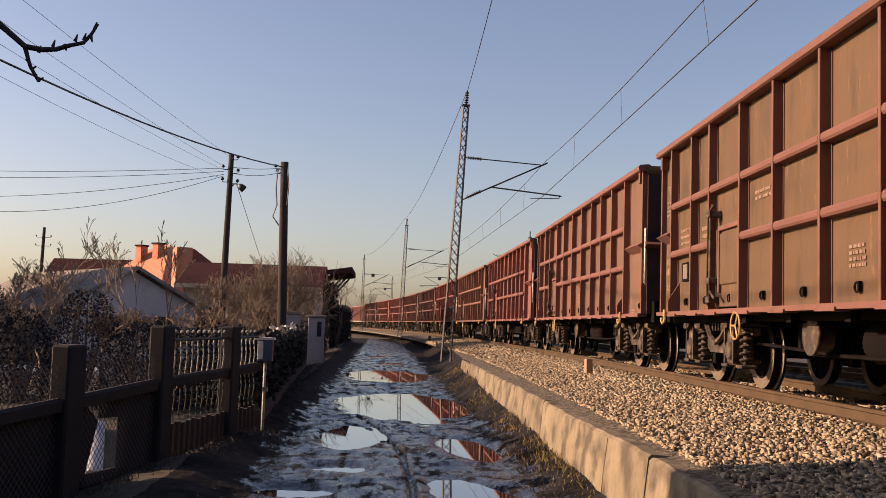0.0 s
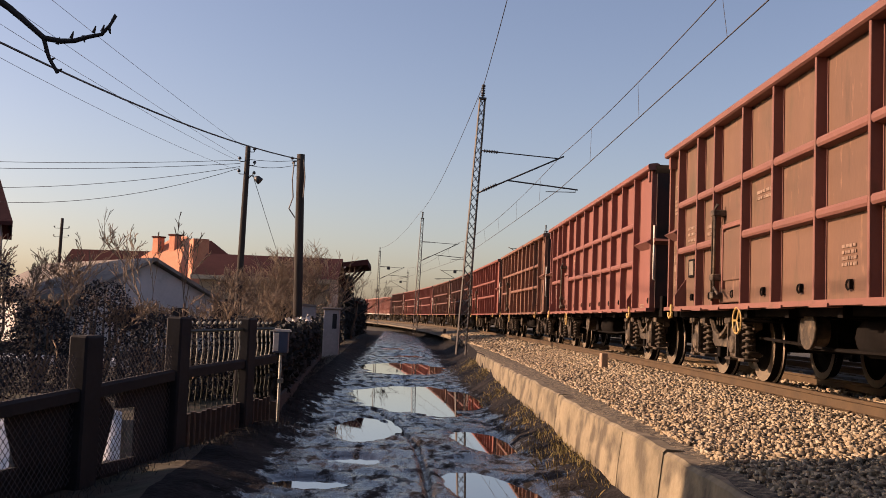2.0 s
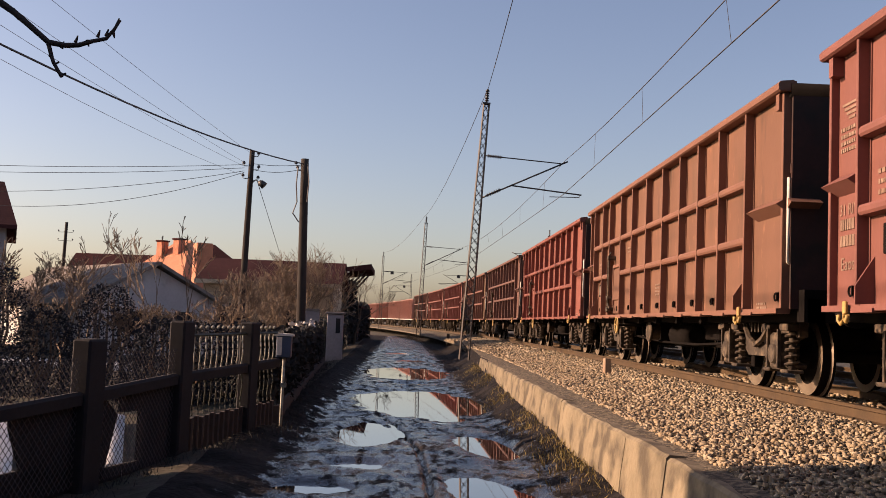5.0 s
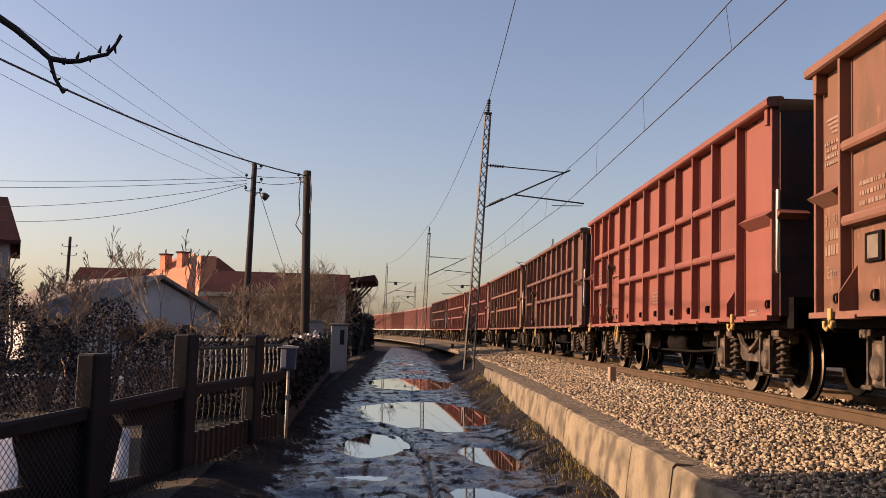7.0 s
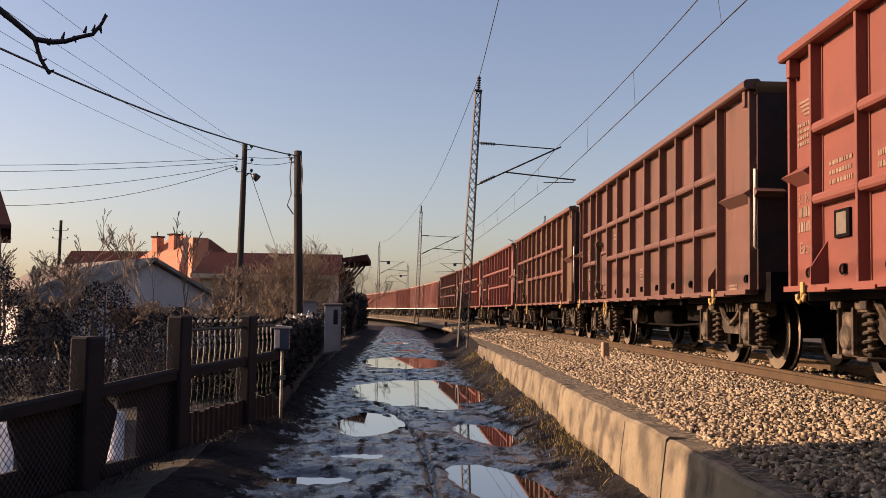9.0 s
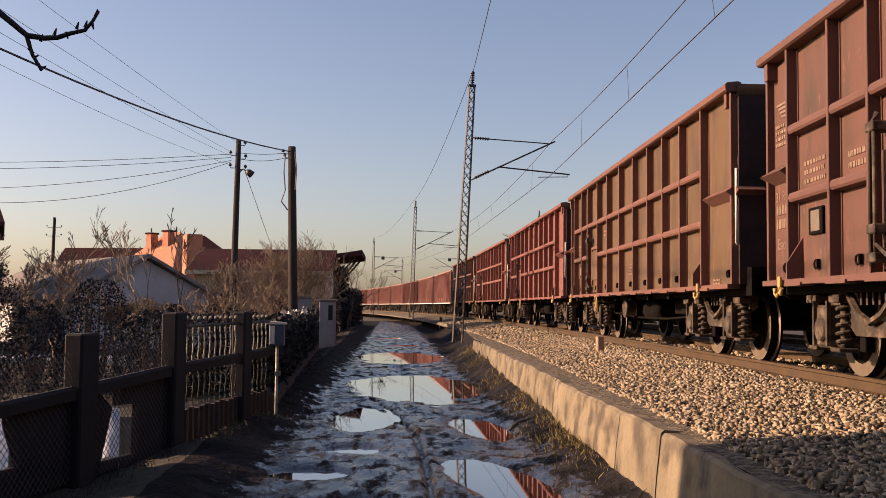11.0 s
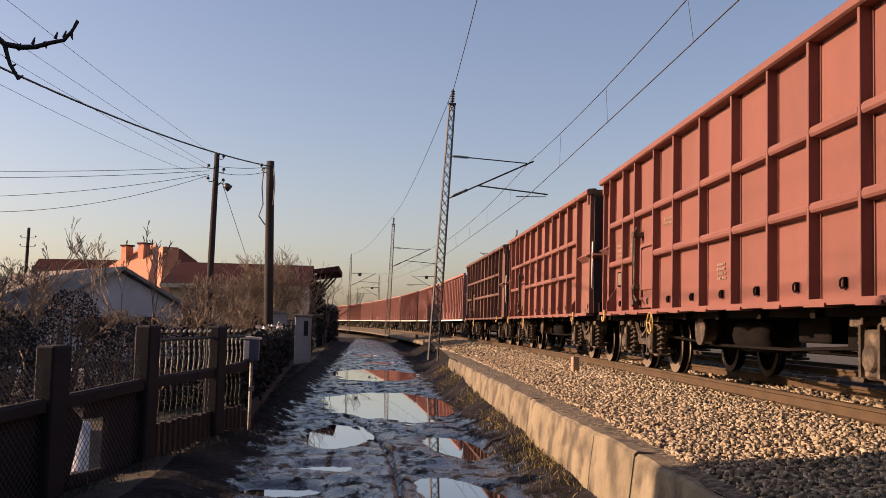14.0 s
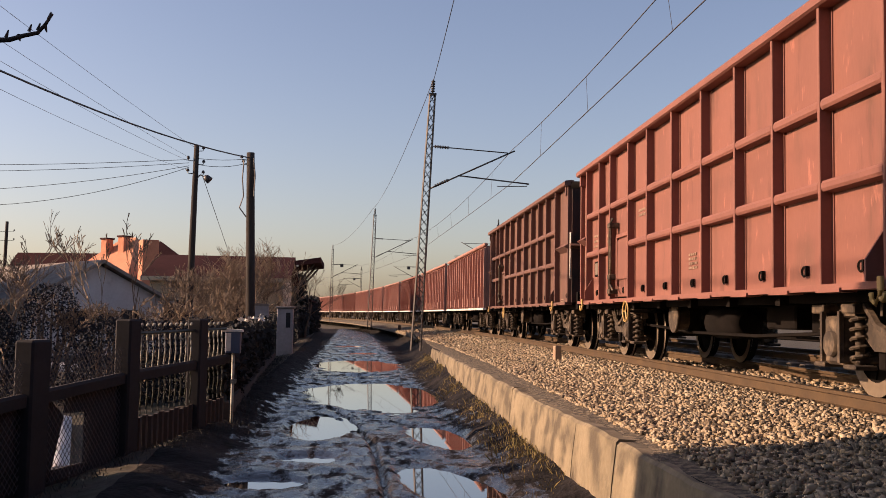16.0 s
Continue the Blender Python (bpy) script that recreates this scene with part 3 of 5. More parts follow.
def bogie(parent, y):
    b = new("bogie")
    b.empty_display_size = 0.1
    b.parent = parent
    b.matrix_basis = pose(0, y, RAIL - SOLE)
    for sx in (-1, 1):
        # cast side frame with a sagging middle
        bm = bmesh.new()
        prism(bm, [(-1.32, 0.90), (-1.32, 0.66), (-0.98, 0.60), (-0.62, 0.54), (-0.42, 0.41), (0.42, 0.41), (0.62, 0.54), (0.98, 0.60), (1.32, 0.66),
                   (1.32, 0.90), (0.55, 0.92), (0.40, 0.84), (0.28, 0.56), (-0.28, 0.56), (-0.40, 0.84), (-0.55, 0.92)], 0, sx * 1.0 - 0.05, sx * 1.0 + 0.05)
        part("side_frame", bm, M["bogie"], b)
        bm = bmesh.new()
        tube(bm, [(sx * 1.08, -0.62, 0.90), (sx * 1.1, -0.25, 0.62), (sx * 1.1, 0, 0.54), (sx * 1.1, 0.25, 0.62), (sx * 1.08, 0.62, 0.90)], 0.035, 5)
        box(bm, sx * 1.08 - 0.03, sx * 1.08 + 0.03, -0.66, 0.66, 0.88, 0.93)
        part("stay_bar", bm, M["bogie"], b)
        bm = bmesh.new()
        for k in range(-2, 3):
            box(bm, sx * 1.05 - 0.02, sx * 1.05 + 0.02, k * 0.13 - 0.02, k * 0.13 + 0.02, 0.70, 0.9)
        part("brace", bm, M["bogie"], b)
        for wy in (-0.9, 0.9):
            bm = bmesh.new()
            box(bm, sx * 1.06 - 0.12, sx * 1.06 + 0.12, wy - 0.17, wy + 0.17, 0.28, 0.70, bevel=0.03)
            box(bm, sx * 1.19 - 0.02, sx * 1.19 + 0.02, wy - 0.19, wy - 0.15, 0.30, 0.74)
            box(bm, sx * 1.19 - 0.02, sx * 1.19 + 0.02, wy + 0.15, wy + 0.19, 0.30, 0.74)
            box(bm, sx * 1.02 - 0.1, sx * 1.02 + 0.1, wy - 0.33, wy + 0.33, 0.30, 0.37, bevel=0.02)
            tube(bm, [(sx * 1.0, wy, 0.46), (sx * 1.22, wy, 0.46)], 0.11, 12)
            part("axle_box", bm, M["bogie"], b)
            for dy in (-0.29, 0.29):
                bm = bmesh.new()
                pts = [(sx * 1.08 + 0.072 * math.cos(k * 0.75), wy + dy + 0.072 * math.sin(k * 0.75), 0.31 + 0.0095 * k) for k in range(44)]
                tube(bm, pts, 0.016, 5)
                tube(bm, [(sx * 1.08, wy + dy, 0.28), (sx * 1.08, wy + dy, 0.74)], 0.04, 8)
                box(bm, sx * 1.08 - 0.1, sx * 1.08 + 0.1, wy + dy - 0.11, wy + dy + 0.11, 0.25, 0.29, bevel=0.01)
                box(bm, sx * 1.08 - 0.11, sx * 1.08 + 0.11, wy + dy - 0.12, wy + dy + 0.12, 0.72, 0.80, bevel=0.01)
                part("coil_spring", bm, M["bogie"], b)
            bm = bmesh.new()
            box(bm, sx * 0.96 - 0.05, sx * 0.96 + 0.05, wy * 0.42 - 0.06, wy * 0.42 + 0.06, 0.26, 0.72, bevel=0.01)
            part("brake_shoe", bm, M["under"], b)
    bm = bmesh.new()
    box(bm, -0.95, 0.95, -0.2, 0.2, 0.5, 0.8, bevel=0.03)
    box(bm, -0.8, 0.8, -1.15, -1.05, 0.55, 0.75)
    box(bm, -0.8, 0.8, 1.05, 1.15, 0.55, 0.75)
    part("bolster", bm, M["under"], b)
    return b


def wheelset_mesh():
    bm = bmesh.new()
    tube(bm, [(-1.05, 0, 0), (1.05, 0, 0)], 0.075, 10)
    for sx in (-1, 1):
        prof = [(0.66, 0.49), (0.69, 0.49), (0.705, 0.46), (0.80, 0.455), (0.80, 0.375), (0.80, 0.33), (0.765, 0.31), (0.75, 0.17), (0.80, 0.12), (0.80, 0.08)]
        prof2 = [(0.66, 0.39), (0.72, 0.36), (0.71, 0.17), (0.66, 0.12)]
        n = 28
        for pr in (prof, [(0.66, 0.49)] + prof2):
            rings = [[bm.verts.new((sx * x, r * math.cos(6.28319 * k / n), r * math.sin(6.28319 * k / n))) for k in range(n)] for x, r in pr]
            for a, c in zip(rings, rings[1:]):
                for k in range(n):
                    bm.faces.new((a[k], a[(k + 1) % n], c[(k + 1) % n], c[k]))
        # balance marks that show the turning
        box(bm, sx * 0.768, sx * 0.775, -0.05, 0.05, 0.22, 0.33)
        box(bm, sx * 0.768, sx * 0.775, -0.03, 0.03, -0.33, -0.24)
    return finish(bm, "wheelset")


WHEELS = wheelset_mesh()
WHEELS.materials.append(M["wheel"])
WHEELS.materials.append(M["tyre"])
# outward rim faces pale as if sunlit, tread and disc painted dark
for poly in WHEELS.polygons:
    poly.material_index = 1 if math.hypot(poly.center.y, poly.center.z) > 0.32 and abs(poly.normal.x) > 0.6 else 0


def running_gear(w):
    """Bogies, sole bars, buffers and brake gear under a wagon."""
    for y in (-4.62, 4.56):
        b = bogie(w, y)
        for wy in (-0.9, 0.9):
            ob = new("wheelset", WHEELS)
            ob.parent = b
            ob.matrix_basis = pose(0, wy, 0.455)
    bm = bmesh.new()
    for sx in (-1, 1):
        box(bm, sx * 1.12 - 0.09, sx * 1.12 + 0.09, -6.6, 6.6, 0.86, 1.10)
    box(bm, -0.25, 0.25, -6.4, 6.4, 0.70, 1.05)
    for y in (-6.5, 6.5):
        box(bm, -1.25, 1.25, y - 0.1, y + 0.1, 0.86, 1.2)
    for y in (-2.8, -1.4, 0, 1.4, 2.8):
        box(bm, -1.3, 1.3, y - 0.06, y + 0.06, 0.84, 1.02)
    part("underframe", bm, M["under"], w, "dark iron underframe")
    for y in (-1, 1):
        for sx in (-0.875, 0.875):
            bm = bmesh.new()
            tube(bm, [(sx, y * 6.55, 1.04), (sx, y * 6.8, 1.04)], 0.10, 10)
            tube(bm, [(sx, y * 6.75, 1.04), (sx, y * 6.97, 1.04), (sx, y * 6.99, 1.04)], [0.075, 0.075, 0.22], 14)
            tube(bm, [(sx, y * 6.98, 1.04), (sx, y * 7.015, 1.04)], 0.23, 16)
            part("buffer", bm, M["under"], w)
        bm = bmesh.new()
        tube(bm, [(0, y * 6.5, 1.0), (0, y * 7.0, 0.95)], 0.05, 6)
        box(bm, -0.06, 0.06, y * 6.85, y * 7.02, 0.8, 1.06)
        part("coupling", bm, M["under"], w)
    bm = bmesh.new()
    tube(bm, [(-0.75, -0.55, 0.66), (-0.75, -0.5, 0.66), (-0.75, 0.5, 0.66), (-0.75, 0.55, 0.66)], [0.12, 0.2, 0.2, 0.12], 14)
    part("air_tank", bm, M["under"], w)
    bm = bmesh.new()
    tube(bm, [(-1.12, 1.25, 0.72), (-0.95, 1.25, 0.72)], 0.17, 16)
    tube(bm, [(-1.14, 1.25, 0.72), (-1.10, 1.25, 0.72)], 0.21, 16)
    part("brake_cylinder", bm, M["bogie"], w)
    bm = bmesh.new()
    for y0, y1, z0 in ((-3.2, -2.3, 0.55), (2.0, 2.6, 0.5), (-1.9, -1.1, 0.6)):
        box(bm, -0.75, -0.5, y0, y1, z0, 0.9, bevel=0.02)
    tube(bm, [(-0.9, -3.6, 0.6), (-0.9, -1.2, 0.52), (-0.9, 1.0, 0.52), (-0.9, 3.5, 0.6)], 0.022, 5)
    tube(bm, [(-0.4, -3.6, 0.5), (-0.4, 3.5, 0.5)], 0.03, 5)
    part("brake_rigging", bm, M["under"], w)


def ring(bm, x, y, z, r=0.042, t=0.011):
    tube(bm, [(x, y + r * math.cos(k / 10 * 6.2832), z + r * math.sin(k / 10 * 6.2832)) for k in range(11)], t, 4, False)
    box(bm, x - 0.01, x + 0.02, y - 0.055, y - 0.03, z - 0.04, z + 0.05)


def text_mesh(txt, size):
    cu = bpy.data.curves.new("lettering", "FONT")
    cu.body, cu.size = txt, size
    ob = bpy.data.objects.new("lettering", cu)
    scene.collection.objects.link(ob)
    me = bpy.data.meshes.new_from_object(ob.evaluated_get(bpy.context.evaluated_depsgraph_get()))
    bpy.data.objects.remove(ob)
    me.materials.clear()
    me.materials.append(M["print"])
    return me


# letters stand on the side that faces the lane: x runs along -y, y up
SIDE = Matrix(((0, 0, -1, 0), (-1, 0, 0, 0), (0, 1, 0, 0), (0, 0, 0, 1)))
TXT_A, TXT_B = text_mesh("31 RIV", 0.15), text_mesh("Eaos", 0.17)


def bars(bm, x, y, z, n, width, height, gap):
    """Rows of short bars standing in for small print; y runs to the front."""
    rnd = random.Random(n * 7 + int(z * 100))
    for i in range(n):
        q = 0.0
        while q < width:
            ln = rnd.uniform(0.02, 0.07)
            box(bm, x - 0.003, x + 0.003, y - q - ln, y - q, z - i * gap - height, z - i * gap)
            q += ln + 0.015


def gondola(fp, pp):
    """Ribbed bogie open wagon; the side towards the lane is built bay by bay."""
    w = thing("open_wagon", "", "wagon", "wagons of the goods train")
    half = BOX / 2
    ys_ = [half]
    for b in BAYS:
        ys_.append(ys_[-1] - b)
    # panels
    for i, b in enumerate(BAYS):
        y1, y0 = ys_[i], ys_[i + 1]
        end = i in (0, len(BAYS) - 1)
        rows = [(1.02, 3.33)] if end else ([(2.54, 3.34), (2.02, 2.48)] if i == 3 else ROWS)
        for z0, z1 in rows:
            bm = bmesh.new()
            yy, zz = (y0 + y1) / 2, (z0 + z1) / 2
            hy, hz = b / 2 - 0.005, (z1 - z0) / 2 + 0.025
            g = [[bm.verts.new((XP + (0.004 * (1 - u * u) * (1 - v * v)) * math.sin(i * 3.1 + z0 * 7), yy + u * hy, zz + v * hz)) for v in (-1, -0.4, 0.4, 1)]
                 for u in (-1, -0.4, 0.4, 1)]
            for a in range(3):
                for c in range(3):
                    bm.faces.new((g[a][c], g[a + 1][c], g[a + 1][c + 1], g[a][c + 1])).smooth = True
            part("panel", bm, pp, w)
    # posts between the bays
    for i, y in enumerate(ys_):
        bm = bmesh.new()
        if i in (0, len(BAYS)):
            s = -1 if i == 0 else 1
            y0, y1 = sorted((y, y + s * 0.05))
            box(bm, XF + 0.04, XP + 0.03, y0, y1, 0.96, 3.35, bevel=0.006)
            part("corner_post", bm, fp, w)
        else:
            box(bm, XF, XP + 0.02, y - 0.022, y + 0.022, 0.95, 3.36, bevel=0.006)
            box(bm, XP - 0.012, XP + 0.02, y - 0.045, y + 0.045, 0.97, 3.33)
            part("post", bm, fp, w)
    # horizontal ribs, bay by bay
    for i in range(1, len(BAYS) - 1):
        for z in ((1.82, 2.51) if i != 3 else (2.51,)):
            bm = bmesh.new()
            prism(bm, [(XP + 0.01, z - 0.055), (XF + 0.02, z - 0.045), (XF + 0.005, z - 0.02), (XF + 0.005, z + 0.02), (XF + 0.02, z + 0.045), (XP + 0.01, z + 0.055)],
                  1, ys_[i + 1] + 0.033, ys_[i] - 0.033)
            part("rib", bm, fp, w)
    # top chord, bent and rounded
    bm = bmesh.new()
    prof = [(XP + 0.04, 3.345), (XF - 0.01, 3.345), (XF - 0.035, 3.36), (XF - 0.04, 3.42), (XF - 0.015, 3.45), (XP, 3.465), (XP + 0.04, 3.45)]
    prism(bm, prof, 1, -half - 0.06, half + 0.06)
    prism(bm, [(-o, z) for o, z in prof], 1, -half - 0.06, half + 0.06)
    part("top_chord", bm, fp, w)
    for s in (-1, 1):
        bm = bmesh.new()
        tube(bm, [(XP - 0.02, s * (half + 0.01), 3.36), (-XP + 0.02, s * (half + 0.01), 3.36)], 0.085, 8)
        # the chord facing the camera gets the near-black colour as painted shade
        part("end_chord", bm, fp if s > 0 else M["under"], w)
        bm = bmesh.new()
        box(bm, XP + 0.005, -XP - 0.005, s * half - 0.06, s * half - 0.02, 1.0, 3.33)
        part("end_wall", bm, M["end_shade"], w)
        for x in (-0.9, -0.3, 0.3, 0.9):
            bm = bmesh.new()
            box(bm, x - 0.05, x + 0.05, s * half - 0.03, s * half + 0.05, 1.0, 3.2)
            part("end_stake", bm, M["end_shade"], w)
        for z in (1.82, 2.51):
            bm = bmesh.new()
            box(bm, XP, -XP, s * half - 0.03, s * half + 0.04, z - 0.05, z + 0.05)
            part("end_rib", bm, M["end_shade"], w)
        bm = bmesh.new()
        z = 2.12
        prism(bm, [(XF - 0.03, z), (XP + 0.01, z - 0.1), (XP + 0.01, z + 0.1)], 1, *sorted((s * half, s * (half - 0.62 if s > 0 else half - 1.0))))
        prism(bm, [(s * half - 0.02, z - 0.07), (s * (half + 0.17), z + 0.01), (s * half - 0.02, z + 0.08)], 0, XP - 0.04, XP + 0.3)
        part("corner_gusset", bm, fp, w)
        bm = bmesh.new()
        box(bm, XF + 0.01, XP + 0.01, *sorted((s * (half - 0.06), s * (half - 0.16))), 3.16, 3.34)
        part("chord_bracket", bm, fp, w)
    # far side and floor
    bm = bmesh.new()
    box(bm, -XP - 0.02, -XP, -half + 0.02, half - 0.02, 1.0, 3.25)
    for y in ys_[1:-1]:
        box(bm, -XP, -XF, y - 0.03, y + 0.03, 0.97, 3.25)
    part("far_side", bm, fp, w)
    bm = bmesh.new()
    box(bm, XP + 0.03, -XP - 0.03, -half + 0.03, half - 0.03, 1.0, 1.06)
    part("floor_plate", bm, M["under"], w)
    bm = bmesh.new()
    box(bm, XF - 0.01, XP + 0.02, -half, half, 0.945, 1.0)
    for i in range(1, len(BAYS)):
        box(bm, XF - 0.03, XP, ys_[i] - 0.42, ys_[i] + 0.02, 0.93, 0.965)
    part("bottom_rail", bm, fp, w)
    # door in the fourth bay
    y1, y0 = ys_[3], ys_[4]
    d = new("door")
    d.parent = w
    bm = bmesh.new()
    box(bm, XP - 0.03, XP + 0.01, y0 + 0.06, y1 - 0.06, 1.03, 2.0, bevel=0.008)
    box(bm, XP - 0.055, XP - 0.028, y0 + 0.12, y1 - 0.30, 1.30, 1.93, bevel=0.01)
    part("door_leaf", bm, pp, d)
    bm = bmesh.new()
    for yy in (y0 + 0.06, y1 - 0.28):
        box(bm, XP - 0.07, XP - 0.02, yy - 0.025, yy + 0.025, 1.2, 2.0, bevel=0.006)
    box(bm, XP - 0.07, XP - 0.02, y0 + 0.04, y1 - 0.26, 1.96, 2.02, bevel=0.006)
    part("door_frame", bm, fp, d)
    bm = bmesh.new()
    tube(bm, [(XF - 0.02, y1 - 0.10, 1.05), (XF - 0.02, y1 - 0.12, 2.2), (XF + 0.02, y1 - 0.16, 2.3)], 0.022, 6)
    tube(bm, [(XF - 0.02, y1 - 0.18, 1.15), (XF - 0.02, y1 - 0.18, 2.15)], 0.018, 6)
    for z in (1.12, 1.35, 2.18):
        box(bm, XF - 0.05, XP, y1 - 0.22, y1 - 0.07, z - 0.04, z + 0.04, bevel=0.01)
    tube(bm, [(XF - 0.03, y1 - 0.22, 1.22), (XF - 0.03, y1 - 0.42, 1.12)], 0.02, 5)
    part("locking_bar", bm, M["bogie"], d)
    # small fittings
    for i in range(len(BAYS)):
        bm = bmesh.new()
        ring(bm, XP - 0.03, (ys_[i] + ys_[i + 1]) / 2 + (0.0 if 0 < i < 11 else -0.3 * (1 if i else 0.2)), 1.13)
        part("lashing_ring", bm, M["under"], w)
    for y, s in ((ys_[1] + 0.1, 1), (ys_[-2] - 0.02, -1)):
        bm = bmesh.new()
        tube(bm, [(XF - 0.04, y, 1.0), (XF - 0.045, y, 0.9), (XF - 0.06, y + 0.05, 0.83), (XF - 0.06, y + 0.1, 0.86), (XF - 0.06, y + 0.11, 0.91)], 0.02, 6)
        box(bm, XF - 0.06, XF - 0.03, y - 0.035, y + 0.035, 0.92, 1.03, bevel=0.008)
        tube(bm, [(XF - 0.045, y, 0.87), (XF - 0.06, y - 0.07, 0.85), (XF - 0.06, y - 0.1, 0.91)], 0.02, 6)
        part("tow_hook", bm, M["yellow"], w, "yellow painted hook")
        bm = bmesh.new()
        o = [(XP, 1.0), (XF - 0.05, 1.0), (XF - 0.05, 1.16), (XP, 1.42)]
        prism(bm, o, 1, y - 0.22 * s - 0.012, y - 0.22 * s + 0.012)
        part("step_plate", bm, fp, w)
    bm = bmesh.new()
    tube(bm, [(XP + 0.02, -half + 0.02, 2.40), (XP - 0.03, -half - 0.05, 2.40), (XP - 0.03, -half - 0.05, 1.5), (XP + 0.02, -half + 0.02, 1.47)], 0.016, 6)
    part("grab_rail", bm, M["white"], w, "pale grab rail")
    bm = bmesh.new()
    r = 0.155
    tube(bm, [(XF - 0.02, 2.55 + r * math.cos(k / 16 * 6.2832), 0.80 + r * math.sin(k / 16 * 6.2832)) for k in range(17)], 0.014, 5, False)
    for k in range(3):
        a = k * 2.094
        tube(bm, [(XF - 0.02, 2.55, 0.80), (XF - 0.02, 2.55 + r * math.cos(a), 0.80 + r * math.sin(a))], 0.012, 4)
    part("brake_handwheel", bm, M["yellow"], w, "faded yellow brake handwheel")
    bm = bmesh.new()
    tube(bm, [(XF - 0.02, 2.55, 0.80), (-0.9, 2.55, 0.80)], 0.02, 5)
    part("handwheel_shaft", bm, M["under"], w)
    # plate holder and lettering
    bm = bmesh.new()
    yb = (ys_[1] + ys_[2]) / 2
    box(bm, XP - 0.035, XP, yb - 0.17, yb + 0.17, 1.42, 1.68, bevel=0.006)
    part("label_holder", bm, M["under"], w)
    bm = bmesh.new()
    box(bm, XP - 0.04, XP - 0.03, yb - 0.12, yb + 0.10, 1.45, 1.65)
    part("label_card", bm, M["sleeper"], w)
    bm = bmesh.new()
    x = XP - 0.006
    ye = half - 0.12
    for k in range(4):
        box(bm, x - 0.001, x + 0.001, ye - 0.46 + k * 0.05, ye - 0.02 - k * 0.05, 2.86 - k * 0.045, 2.885 - k * 0.045)
    part("stencilled_emblem", bm, M["print"], w, "faded white winged emblem")
    for zz, n, wd, hh, gap in ((2.66, 4, 0.4, 0.035, 0.065), (1.80, 2, 0.42, 0.10, 0.15)):
        bm = bmesh.new()
        bars(bm, x, ye, zz, n, wd, hh, gap)
        tagged(part("small_print", bm, M["print"], w, "faded white print"), kind="stuff")
    part("lettering", TXT_A, M["white"], w, at=Matrix.Translation((x, ye + 0.02, 1.84)) @ SIDE)
    part("lettering", TXT_B, M["white"], w, at=Matrix.Translation((x, ye - 0.02, 1.33)) @ SIDE)
    for yy, zz, n, wd, hh, gap in ((ys_[1] - 0.2, 2.16, 3, 0.5, 0.04, 0.09), (ys_[2] - 0.2, 2.1, 2, 0.4, 0.05, 0.1), (ys_[4] - 0.25, 2.3, 2, 0.7, 0.035, 0.07),
                                   (ys_[6] - 0.4, 1.5, 4, 0.3, 0.03, 0.055), (-half + 1.0, 1.08, 2, 0.3, 0.025, 0.045)):
        bm = bmesh.new()
        bars(bm, x, yy, zz, n, wd, hh, gap)
        tagged(part("small_print", bm, M["print"], w, "faded white print"), kind="stuff")
    running_gear(w)
    return w


def plain_wagon(fp, pp):
    """Older open wagon with upright ribs alone."""
    w = thing("open_wagon", "", "wagon", "wagons of the goods train")
    half = BOX / 2
    bm = bmesh.new()
    for sx in (-1, 1):
        box(bm, *sorted((sx * 1.34, sx * 1.37)), -half, half, 1.0, 3.1)
    part("side_wall", bm, pp, w)
    n = 16
    for k in range(n + 1):
        bm = bmesh.new()
        y = -half + 0.06 + (BOX - 0.12) * k / n
        prism(bm, [(-1.36, 0.97), (-1.46, 0.97), (-1.47, 1.5), (-1.46, 3.0), (-1.36, 3.1)], 1, y - 0.05, y + 0.05)
        part("rib", bm, fp, w)
    for s in (-1, 1):
        bm = bmesh.new()
        box(bm, -1.35, 1.35, *sorted((s * half, s * (half - 0.04))), 1.0, 3.1)
        for x in (-0.8, 0, 0.8):
            box(bm, x - 0.05, x + 0.05, *sorted((s * half, s * (half + 0.07))), 1.0, 3.1)
        part("end_wall", bm, fp, w)
        bm = bmesh.new()
        box(bm, s * 1.4 - 0.07, s * 1.4 + 0.07, -half, half, 3.09, 3.2, bevel=0.03)
        part("top_chord", bm, fp, w)
    bm = bmesh.new()
    box(bm, -1.33, 1.33, -half + 0.05, half - 0.05, 1.0, 1.06)
    part("floor_plate", bm, M["under"], w)
    bm = bmesh.new()
    box(bm, -1.48, -1.36, -half, half, 0.9, 0.97)
    part("bottom_rail", bm, M["white"], w, "pale dusty sill")
    for k in range(8):
        bm = bmesh.new()
        y = -half + 0.9 + k * 1.6
        box(bm, -1.52, -1.46, y - 0.06, y + 0.06, 1.02, 1.35, bevel=0.01)
        part("door_catch", bm, fp, w)
    running_gear(w)
    return w


TRAIN = ["brown", "faded", "salmon", "rusty", "red", "dark", "brown", "salmon", "plum", "dark"] + ["pink", "pink", "plum", "pink", "pink", "pink", "plum", "pink", "pink", "pink"]
WAGON_LABEL = {"brown": "weathered brown open goods wagon with olive-stained panels", "faded": "faded red-brown open goods wagon with rust-stained panels",
               "salmon": "freshly painted salmon-red ribbed open goods wagon", "rusty": "orange-brown rusty ribbed open goods wagon",
               "red": "bright red ribbed open goods wagon", "dark": "dark brown dirty ribbed open goods wagon",
               "plum": "dull dark-red open goods wagon", "pink": "pale faded-red open goods wagon with upright ribs"}


def recolour(w, old, fresh):
    """Give a copied wagon its own two paints, object by object."""
    for o in w.children_recursive:
        if o.type == "MESH" and o.data.materials and o.data.materials[0] in old:
            o.material_slots[0].link = "OBJECT"
            o.material_slots[0].material = fresh[old.index(o.data.materials[0])]


